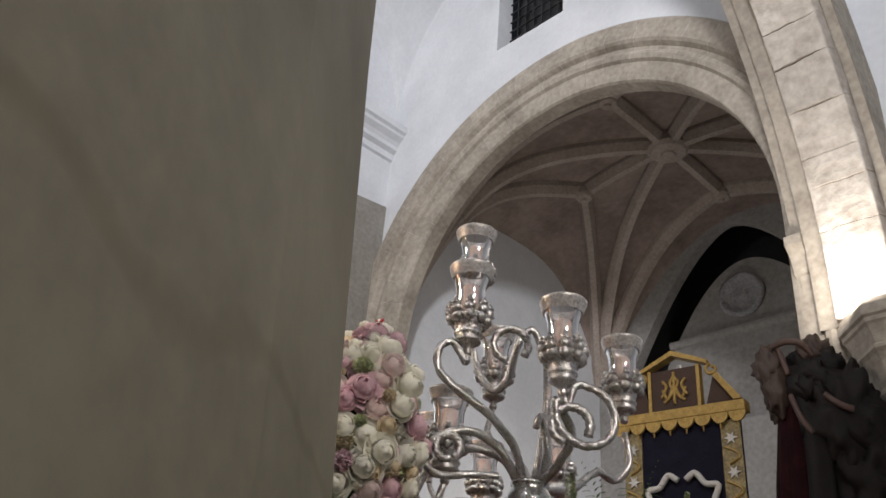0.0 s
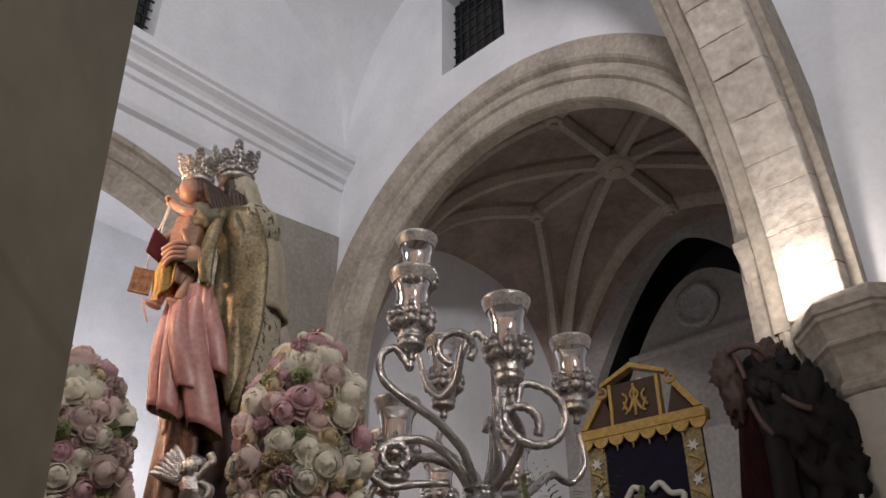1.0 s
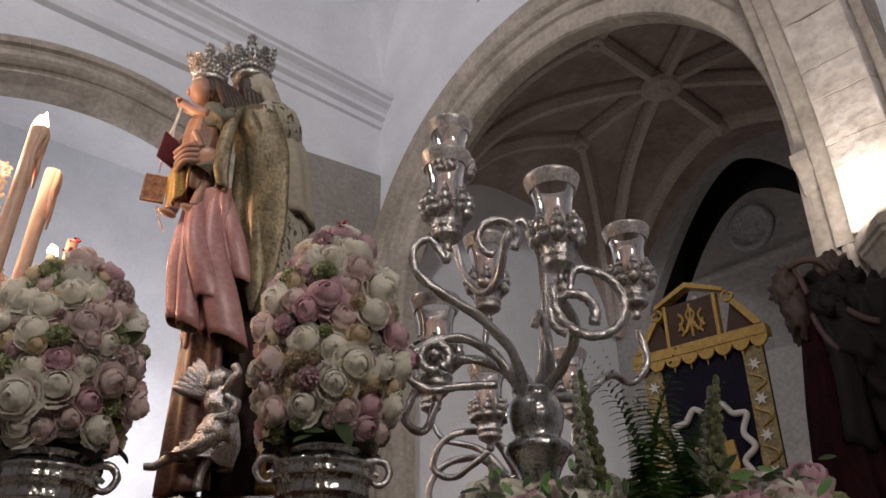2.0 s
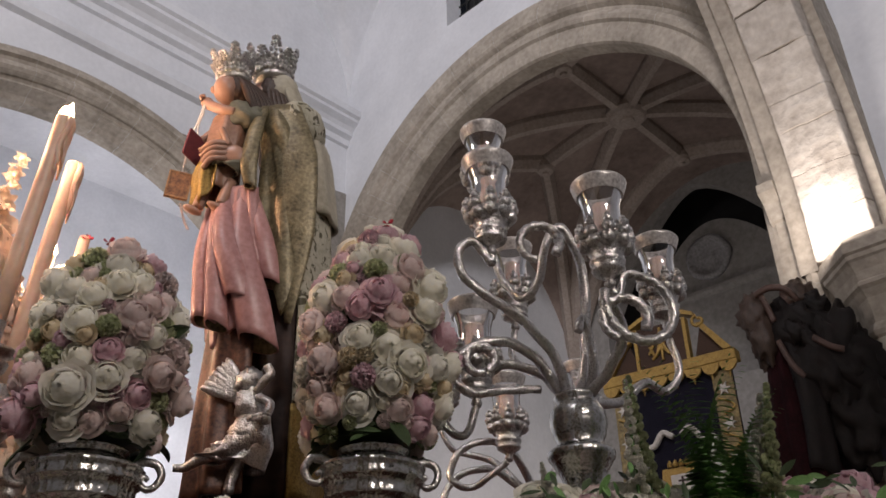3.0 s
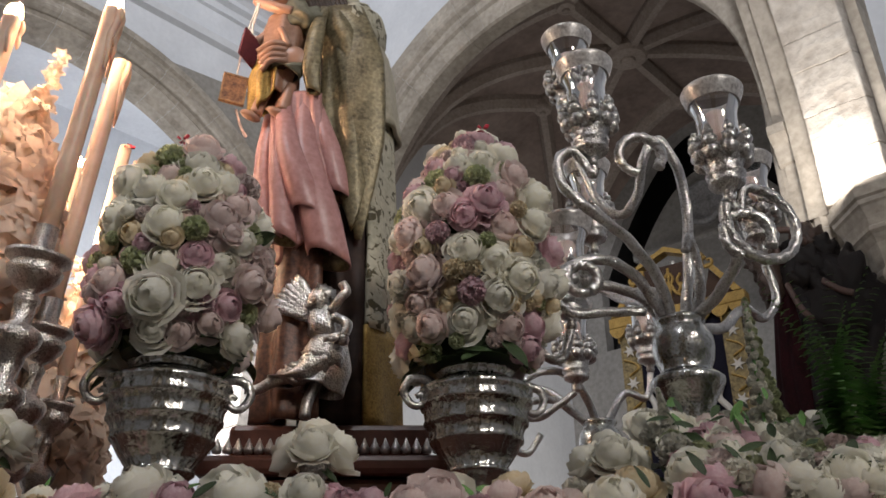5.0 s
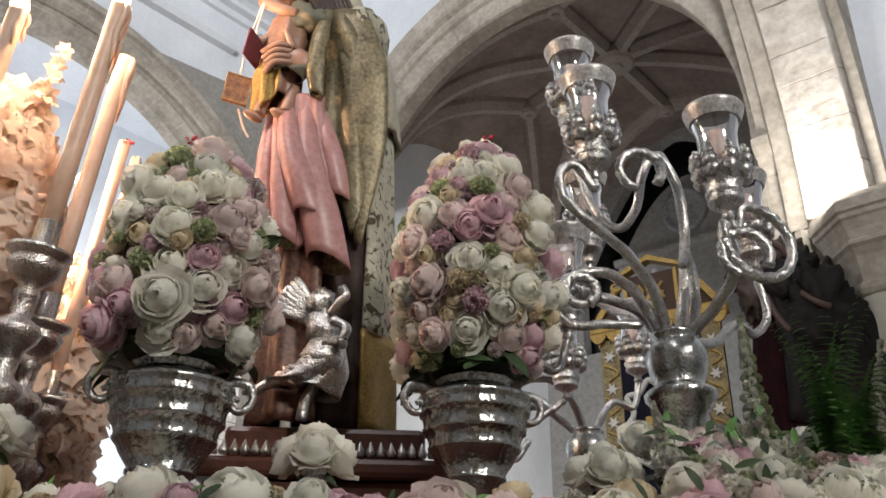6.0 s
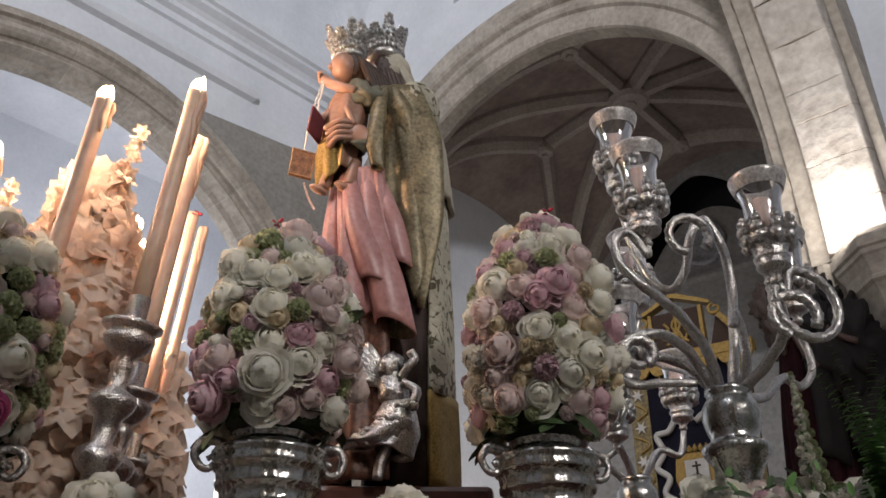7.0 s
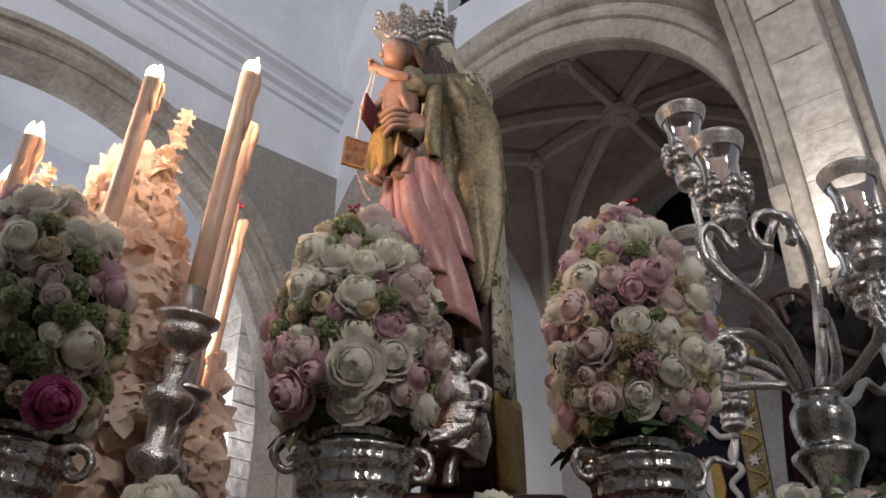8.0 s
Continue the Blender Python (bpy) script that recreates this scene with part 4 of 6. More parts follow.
    for k in range(5):
        rod(bm, [(-0.560 + 0.01 * k, 2.14 + 0.004 * k, 3.01), (-0.548 + 0.011 * k, 2.128 + 0.004 * k, 2.955), (-0.535 + 0.012 * k, 2.12 + 0.004 * k, 2.90)], 0.0095, 6, 8)
    blob(bm, (-0.532, 2.184, 3.012), (0.052, 0.054, 0.066), 7, (0, -8, 0), 0.1, 5)
    shell(bm, 2.62, 3.075, -72, 112, piecewise([(2.6, -0.450, 2.235), (2.85, -0.478, 2.23), (2.98, -0.528, 2.20), (3.08, -0.55, 2.195)]),
          piecewise([(2.6, 0.085, 0.10), (2.8, 0.084, 0.12), (2.93, 0.068, 0.085), (3.03, 0.056, 0.062), (3.08, 0.03, 0.03)]), (7, 0.06), 7, nz=30, na=30)
    # the child on the arm: gathered tunic with a gold hem, bare legs, curled hair
    ccen = piecewise([(2.62, -0.655, 2.105), (2.74, -0.650, 2.105), (2.82, -0.642, 2.11), (2.91, -0.635, 2.12)])
    crad = piecewise([(2.62, 0.045, 0.044), (2.68, 0.050, 0.050), (2.745, 0.046, 0.050), (2.80, 0.052, 0.052), (2.86, 0.050, 0.048), (2.90, 0.030, 0.03), (2.915, 0.018, 0.02)])
    shell(bm, 2.64, 2.912, 0, 360, ccen, crad, (8, 0.10), 4, nz=30, na=48)
    shell(bm, 2.615, 2.72, -250, -80, ccen, lambda z: (crad(z)[0] * 1.14, crad(z)[1] * 1.14), (9, 0.16), 9, nz=14, na=40, hem=lambda f: 0.03 * math.sin(7 * f), gather=0.3)
    shell(bm, 2.735, 2.765, -240, -80, ccen, lambda z: (crad(z)[0] * 1.10, crad(z)[1] * 1.10), (10, 0.04), 9, nz=6, na=24)
    for x, y in ((-0.682, 2.083), (-0.622, 2.07)):
        rod(bm, [(x + 0.01, y + 0.01, 2.66), (x, y, 2.61), (x - 0.004, y - 0.004, 2.585)], 0.0145, 5)
        blob(bm, (x - 0.014, y - 0.008, 2.578), (0.024, 0.012, 0.010), 5, (0, 20, 20))
    blob(bm, (-0.656, 2.092, 2.958), (0.035, 0.036, 0.042), 5, (0, -8, 0))
    blob(bm, (-0.688, 2.080, 2.952), (0.008, 0.008, 0.011), 5)
    blob(bm, (-0.628, 2.112, 2.962), (0.042, 0.046, 0.042), 6, (0, 20, 0), 0.3, 9)
    for k in range(7):
        rod(bm, [(-0.622 + 0.006 * k, 2.080 + 0.007 * k, 2.985), (-0.606 + 0.007 * k, 2.070 + 0.007 * k, 2.955), (-0.592 + 0.009 * k, 2.072 + 0.007 * k, 2.92), (-0.578 + 0.010 * k, 2.082 + 0.006 * k, 2.885 - 0.006 * k)], 0.0095, 6, 8)
    blob(bm, (-0.602, 2.088, 2.864), (0.054, 0.034, 0.040), 8, (0, 28, 0), 0.40, 4, 28, 20)
    rod(bm, [(-0.622, 2.07, 2.868), (-0.655, 2.068, 2.876), (-0.684, 2.082, 2.898), (-0.704, 2.098, 2.920)], 0.0135, 5)
    blob(bm, (-0.706, 2.100, 2.924), (0.017, 0.014, 0.015), 5, (0, 0, 0), 0.25, 6)
    for k in range(3):
        rod(bm, [(-0.708, 2.082 + 0.007 * k, 2.934), (-0.719, 2.082 + 0.007 * k, 2.932), (-0.716, 2.084 + 0.007 * k, 2.920)], 0.0042, 5, 7)
    rod(bm, [(-0.672, 2.10, 2.835), (-0.70, 2.095, 2.80), (-0.734, 2.10, 2.788)], 0.012, 5)
    # the hand that holds the child, its cuff, and the sleeve
    for k in range(4):
        rod(bm, [(-0.622, 2.046, 2.752 - 0.015 * k), (-0.655, 2.034, 2.746 - 0.016 * k), (-0.688 + 0.004 * k, 2.046, 2.730 - 0.017 * k)], 0.0078, 5, 8)
    rod(bm, [(-0.618, 2.045, 2.745), (-0.632, 2.036, 2.775), (-0.640, 2.036, 2.79)], 0.008, 5, 8)
    blob(bm, (-0.612, 2.050, 2.722), (0.036, 0.011, 0.030), 5, (0, 18, 0))
    cloth_roll(bm, [(-0.585, 2.075, 2.715), (-0.605, 2.062, 2.695), (-0.628, 2.058, 2.682)], [0.03, 0.032, 0.034], 8, 0)
    for f in bm.faces:
        if f.material_index == 0 and f.calc_center_median().z > 2.86:
            f.material_index = 7
    ob = part("statue", bm, mats, None, smooth=True)
    return tagged(ob, "painted wooden robed statue in a sprigged mantle holding a child", "statue")


virgin()


def crown(at, r, h, label):
    c = thing("crown", at, label, "crown", "silver crowns")
    bm = bmesh.new()
    lathe(bm, [(r * 0.92, 0), (r, 0.004), (r * 1.03, 0.012), (r * 0.98, 0.016), (r * 0.99, 0.022), (r * 1.05, h * 0.46), (r * 1.10, h * 0.50), (r * 1.12, h * 0.53), (r * 1.06, h * 0.54), (r * 0.99, h * 0.46), (r * 0.93, 0.018), (r * 0.9, 0.0)], 60, wave=20, amp=0.02)
    part("band", bm, SILVER, c, "pierced silver band", True)
    for k in range(24):
        a = 2 * math.pi * k / 24
        bm = bmesh.new()
        for z, w in ((h * 0.20, 0.0075), (h * 0.36, 0.0065)):
            blob(bm, (r * 1.02 * math.cos(a), r * 1.02 * math.sin(a), z + 0.003 * (k % 2)), (w, w, w * 1.2), 0, (0, 0, 0), 0.5, k, 8, 6)
        part("boss", bm, SILVER, c, "", True)
    for k in range(10):
        a = 2 * math.pi * k / 10
        tall = h * (0.50 if k % 2 == 0 else 0.26)
        m = Matrix.Rotation(a, 4, "Z") @ pose(r * 1.07, 0, h * 0.48, 0, 7, 0)
        bm = bmesh.new()
        for q in range(4):
            t = q / 3
            w = 0.0155 * (1 - 0.55 * t) * (r / 0.05)
            for sgn in (-1, 0, 1):
                blob(bm, m @ Vector((0.003 * q, sgn * w, tall * (t * 0.80 + 0.10 - 0.08 * abs(sgn)))), (0.006, 0.0085 * (1 - 0.3 * t), tall * 0.15), 0, (22 * sgn, 0, 0), 0.35, k + q, 10, 8)
        part("leaf", bm, SILVER, c, "openwork silver leaf", True)
    return c


crown((-0.556, 2.182, 3.052, 0, -6, 0), 0.051, 0.125, "tall openwork silver crown on the larger figure")
crown((-0.643, 2.106, 2.990, 0, -8, 0), 0.040, 0.105, "smaller silver crown on the child")

WORN = surface("dull_gold_thread", (0.16, 0.08, 0.035), (0.42, 0.24, 0.11), rough=0.55, metal=0.2, scale=60, fine=180, bump=0.5, depth=0.002)
scap = thing("scapular", (-0.705, 2.088, 2.925), "brown embroidered scapular hanging on white ribbons", "scapular")
for pts in ([(0, 0, 0), (-0.014, 0.002, -0.07), (-0.028, 0.004, -0.13), (-0.034, 0.0, -0.235)], [(0, 0, 0), (0.0, -0.008, -0.05), (-0.006, -0.012, -0.09), (-0.006, -0.012, -0.128)]):
    bm = bmesh.new()
    tube(bm, smooth_path(pts, 5), 0.0024, 6)
    part("ribbon", bm, surface("white_ribbon", (0.6, 0.6, 0.58), (0.75, 0.75, 0.72), rough=0.6), scap)
bm = box_bm(-0.028, 0.028, -0.004, 0.004, -0.075, 0, bevel=0.002, m=pose(-0.034, -0.004, -0.233, 0, 4, 20))
tag = part("panel", bm, surface("worn_gold_thread", (0.09, 0.035, 0.018), (0.36, 0.17, 0.07), rough=0.6, scale=60, fine=180, bump=0.5, depth=0.002), scap, "brown panel with gold thread border")
for x0, x1, z0, z1 in ((-0.028, 0.028, -0.004, 0), (-0.028, 0.028, -0.075, -0.071), (-0.028, -0.024, -0.071, -0.004), (0.024, 0.028, -0.071, -0.004)):
    part("border", box_bm(x0, x1, -0.0055, 0.0055, z0, z1, m=pose(-0.034, -0.004, -0.233, 0, 4, 20)), WORN, tag)
bm = box_bm(-0.028, 0.028, -0.003, 0.003, -0.085, 0, bevel=0.002, m=pose(-0.004, -0.014, -0.125, 0, 10, 62))
part("panel", bm, surface("maroon_cloth", (0.10, 0.012, 0.02), (0.16, 0.03, 0.04), rough=0.8, fine=90), scap, "maroon panel with white crest")

gar = thing("rosary", (-0.735, 2.10, 2.61), "short rosary of pale flower beads hanging from the child's hand", "rosary")
for k in range(13):
    t = k / 12
    bm = bmesh.new()
    blob(bm, (0.03 * t, -0.01 * t, -0.075 * t - 0.008 * math.sin(3.1 * t)), (0.0034, 0.0034, 0.0034), 0, (0, 0, 0), 0.3, k, 8, 6)
    part("bead", bm, PETALS["blush"], gar, "", True)

# silver angel at the foot of the plinth: it strides, one wing and one arm raised, its tunic blown back
bm = bmesh.new()
blob(bm, (-0.020, 0.0, 0.205), (0.023, 0.022, 0.027), 0, (0, 15, 0), 0.2, 2)
blob(bm, (-0.012, 0.006, 0.216), (0.025, 0.024, 0.022), 0, (0, 15, 0), 0.5, 7)
blob(bm, (-0.008, 0.0, 0.150), (0.032, 0.025, 0.044), 0, (0, -14, 0), 0.3, 4)
blob(bm, (-0.004, -0.01, 0.085), (0.042, 0.034, 0.040), 0, (0, 25, 0), 0.35, 6)
cloth_roll(bm, [(0.004, -0.005, 0.125), (-0.008, -0.012, 0.075), (-0.045, -0.016, 0.045), (-0.085, -0.014, 0.035)], [0.034, 0.042, 0.036, 0.026], 0, 0, ripple=0.2)
cloth_roll(bm, [(0.015, 0.0, 0.12), (0.012, -0.004, 0.06), (-0.012, -0.004, 0.022)], [0.024, 0.034, 0.040], 0, 0, ripple=0.22)
for q in range(9):
    f = q / 8
    blob(bm, (0.016 - 0.085 * f, -0.030 + 0.012 * f, 0.115 - 0.07 * f ** 0.7), (0.021, 0.014, 0.012), 0, (0, -20 + 50 * f, 30 * math.sin(2.2 * q)), 0.45, q + 30, 12, 9)
tube(bm, smooth_path([(-0.06, -0.012, 0.048), (-0.095, -0.01, 0.038), (-0.125, -0.008, 0.022), (-0.148, -0.012, 0.020)], 5), 0.011, 8, taper=lambda f: 1.2 - 0.5 * f)
tube(bm, smooth_path([(-0.01, 0.0, 0.05), (-0.03, 0.0, 0.005), (-0.035, 0.0, -0.03)], 5), 0.011, 8)
for y, k0 in ((0.010, 1.0), (0.036, 0.8)):
    for row, reach, n in ((0, 0.55, 5), (1, 1.0, 7)):
        for k in range(n):
            f = k / (n - 1)
            way = Vector((-0.098 + 0.050 * f, 0.0, 0.030 + 0.055 * f))
            mid = Vector((-0.020, y - 0.004 * row, 0.168 + 0.010 * f)) + way * reach * 0.62
            tilt = math.degrees(math.atan2(way.z, -way.x))
            blob(bm, mid, (0.036 * k0 * (0.75 + 0.35 * row), 0.005, 0.0115), 0, (0, tilt, 0), 0.15, k + 7 * row, 12, 8)
tube(bm, smooth_path([(0.006, -0.016, 0.176), (0.024, -0.026, 0.200), (0.035, -0.026, 0.214), (0.026, -0.026, 0.232)], 5), 0.0095, 8)
tube(bm, smooth_path([(0.012, -0.02, 0.165), (0.040, -0.03, 0.145), (0.034, -0.034, 0.118)], 5), 0.0100, 8)
blob(bm, (0.034, -0.034, 0.112), (0.012, 0.011, 0.012), 0, (0, 0, 0), 0.3, 8, 10, 8)
ang = part("angel_figure", bm, SILVER, None, smooth=True)
ang.matrix_world = pose(-0.500, 2.055, 1.925)
tagged(ang, "small cast silver angel figure with spread wings", "figure")


# ---------- candelabra ----------
def glass_light(parent, at, lean=(0, 0)):
    """A silver leaf cup with a flared glass shade and a wax stub."""
    m = pose(*at, lean[0], lean[1], 0)
    bm = bmesh.new()
    lathe(bm, [(0.008, -0.06), (0.012, -0.052), (0.009, -0.042), (0.02, -0.034), (0.03, -0.028), (0.033, -0.022), (0.028, -0.016), (0.034, -0.01), (0.035, -0.004), (0.03, 0.002),
               (0.034, 0.012), (0.041, 0.026), (0.044, 0.04), (0.04, 0.044), (0.02, 0.02)], 24, m)
    cup = part("cup", bm, SILVER, parent, "chased silver cup", True)
    for k in range(8):
        bm = bmesh.new()
        a = 2 * math.pi * k / 8
        for r, z, s in ((0.040, 0.03, 0.016), (0.046, 0.048, 0.014), (0.048, 0.064, 0.01), (0.046, 0.076, 0.006)):
            blob(bm, m @ Vector((r * math.cos(a), r * math.sin(a), z)), (s, s, s * 0.95), 0, (0, 0, 0), 0.4, k, 8, 6)
        part("leaf", bm, SILVER, cup, "", True)
    bm = bmesh.new()
    pr = [(0.030, 0.02), (0.036, 0.04), (0.0385, 0.062), (0.0365, 0.09), (0.037, 0.115), (0.043, 0.14), (0.052, 0.158)]
    lathe(bm, pr, 28, m)
    bmesh.ops.delete(bm, geom=[f for f in bm.faces if len(f.verts) > 4], context="FACES")
    sh = part("glass_shade", bm, GLASS, parent, "clear flared glass shade", True)
    sh.visible_shadow = False
    bm = bmesh.new()
    lathe(bm, [(0.0475, 0.142), (0.0535, 0.158), (0.056, 0.166), (0.057, 0.171), (0.055, 0.174), (0.053, 0.170), (0.051, 0.158), (0.0455, 0.143), (0.0475, 0.142)], 28, m)
    bmesh.ops.delete(bm, geom=[f for f in bm.faces if len(f.verts) > 4], context="FACES")
    part("rim", bm, ETCHED, sh, "engraved frosted rim", True)
    bm = bmesh.new()
    lathe(bm, [(0.021, 0.015), (0.021, 0.118), (0.017, 0.124), (0.004, 0.12)], 20, m)
    part("candle_stub", bm, STUB, parent, "pale wax stub", True)


def candelabrum(at, label, scale=1.0, cups=None):
    c = thing("candelabrum", at, label, "candelabrum", "silver candelabra on the float")
    bm = bmesh.new()
    lathe(bm, [(0.085, 0.0), (0.085, 0.02), (0.07, 0.03), (0.075, 0.05), (0.06, 0.075), (0.05, 0.10), (0.062, 0.12), (0.058, 0.14), (0.044, 0.16), (0.034, 0.18), (0.040, 0.195), (0.038, 0.215),
               (0.046, 0.235), (0.060, 0.258), (0.066, 0.266), (0.067, 0.276), (0.060, 0.282), (0.050, 0.286), (0.046, 0.296), (0.052, 0.31), (0.057, 0.335), (0.056, 0.355), (0.046, 0.372), (0.040, 0.38),
               (0.046, 0.386), (0.045, 0.394), (0.03, 0.398), (0.008, 0.40)], 40)
    part("stem", bm, SILVER_FINE, c, "baluster stem with embossed rings", True)
    for path, cup in cups:
        bm = bmesh.new()
        tube(bm, smooth_path(path, 9), 0.0086, 12, taper=lambda f: 1.25 - 0.3 * f, twist=0.9)
        part("arm", bm, SILVER, c, "scrolled silver arm", True)
        if cup:
            glass_light(c, cup)
    return c


def ring(cx, cy, cz, r, a0, a1, n=9, plane="xz", skew=0.0):
    out = []
    for i in range(n):
        a = radians(a0 + (a1 - a0) * i / (n - 1))
        d = r * math.cos(a)
        out.append((cx + d, cy + skew * d, cz + r * math.sin(a)))
    return out


O = Vector((0.165, 1.97, 1.665))
def rel(pts):
    return [tuple(Vector(p) - O) for p in pts]
FRONT = [
    (rel([(0.15, 1.965, 2.05), (0.125, 1.94, 2.13), (0.06, 1.89, 2.19), (-0.01, 1.85, 2.225), (-0.062, 1.835, 2.27), (-0.066, 1.835, 2.325), (-0.035, 1.84, 2.345), (-0.004, 1.845, 2.30), (0.0, 1.845, 2.315)]), tuple(Vector((0.0, 1.845, 2.375)) - O)),
    (rel([(0.175, 1.97, 2.05), (0.195, 1.96, 2.18), (0.2, 1.945, 2.33), (0.165, 1.935, 2.43), (0.128, 1.935, 2.40), (0.105, 1.95, 2.31), (0.07, 1.97, 2.28), (0.03, 1.99, 2.34), (0.005, 2.0, 2.45), (0.006, 2.005, 2.52)]), tuple(Vector((0.006, 2.005, 2.575)) - O)),
    (rel([(0.185, 1.955, 2.05), (0.225, 1.90, 2.09), (0.245, 1.84, 2.14)] + ring(0.268, 1.78, 2.165, 0.068, 160, 470, 12, skew=0.25) + [(0.23, 1.77, 2.185), (0.218, 1.77, 2.2)]), tuple(Vector((0.217, 1.772, 2.262)) - O)),
    (rel([(0.2, 1.99, 2.05), (0.27, 2.04, 2.07), (0.34, 2.09, 2.13), (0.39, 2.12, 2.12), (0.43, 2.13, 2.17), (0.42, 2.131, 2.25)]), tuple(Vector((0.42, 2.131, 2.335)) - O)),
    (rel([(0.14, 1.97, 2.05), (0.09, 1.94, 2.125), (0.02, 1.90, 2.15), (-0.05, 1.885, 2.13), (-0.085, 1.89, 2.08), (-0.05, 1.90, 2.045), (0.02, 1.92, 2.055), (0.09, 1.93, 2.06)]), None),
    (rel([(0.15, 1.985, 2.05), (0.1, 2.0, 2.12), (0.02, 2.0, 2.14), (-0.06, 2.0, 2.10), (-0.10, 2.0, 2.02), (-0.06, 2.0, 1.99), (-0.035, 2.0, 2.05)]), tuple(Vector((-0.034, 2.0, 2.108)) - O)),
    (rel([(0.17, 2.0, 2.05), (0.15, 2.10, 2.14), (0.11, 2.2, 2.2), (0.07, 2.25, 2.26), (0.08, 2.25, 2.33)]), tuple(Vector((0.081, 2.25, 2.39)) - O)),
    (ring(0.055 - 0.165 + 0.05, 1.89 - 1.97, 2.37 - 1.665, 0.042, -40, 260, 10), None),
    (rel(ring(0.235, 1.765, 2.135, 0.042, -30, 250, 10)), None),
    (rel([(0.19, 1.96, 2.05), (0.2, 1.93, 2.12), (0.185, 1.91, 2.20), (0.17, 1.90, 2.17)]), None),
    (rel(ring(-0.03, 1.885, 2.105, 0.028, -60, 290, 9)), None),
]
candelabrum(tuple(O), "tall chased silver candelabrum with scrolled arms and glass shades", cups=FRONT)
O = Vector((0.16, 2.72, 1.665))
BACK = [
    (rel([(0.15, 2.70, 2.05), (0.10, 2.64, 2.13), (0.03, 2.6, 2.16), (-0.05, 2.58, 2.13), (-0.08, 2.58, 2.06), (-0.03, 2.58, 2.03), (0.03, 2.56, 2.06), (0.07, 2.55, 2.09)]), tuple(Vector((0.075, 2.55, 2.15)) - O)),
    (rel([(0.13, 2.72, 2.05), (0.04, 2.7, 2.11), (-0.06, 2.7, 2.09), (-0.1, 2.7, 2.01), (-0.04, 2.7, 1.97), (0.0, 2.7, 2.02)]), None),
    (rel([(0.18, 2.73, 2.05), (0.24, 2.74, 2.14), (0.30, 2.74, 2.13), (0.32, 2.74, 2.2)]), tuple(Vector((0.32, 2.74, 2.26)) - O)),
    (rel([(0.14, 2.74, 2.05), (0.05, 2.8, 2.16), (-0.06, 2.82, 2.2), (-0.10, 2.82, 2.26)]), tuple(Vector((-0.10, 2.82, 2.32)) - O)),
]
candelabrum(tuple(O), "farther silver candelabrum with scrolled arms and small glass shades", cups=BACK)


# ---------- candles ----------
def point_lamp(name, place, power, radius=0.012):
    d = bpy.data.lights.new(name, "POINT")
    d.energy, d.color, d.shadow_soft_size = power, (1.0, 0.64, 0.40), radius
    new(name, d).location = place


LEAN_X, LEAN_Y = 3.0, 6.0


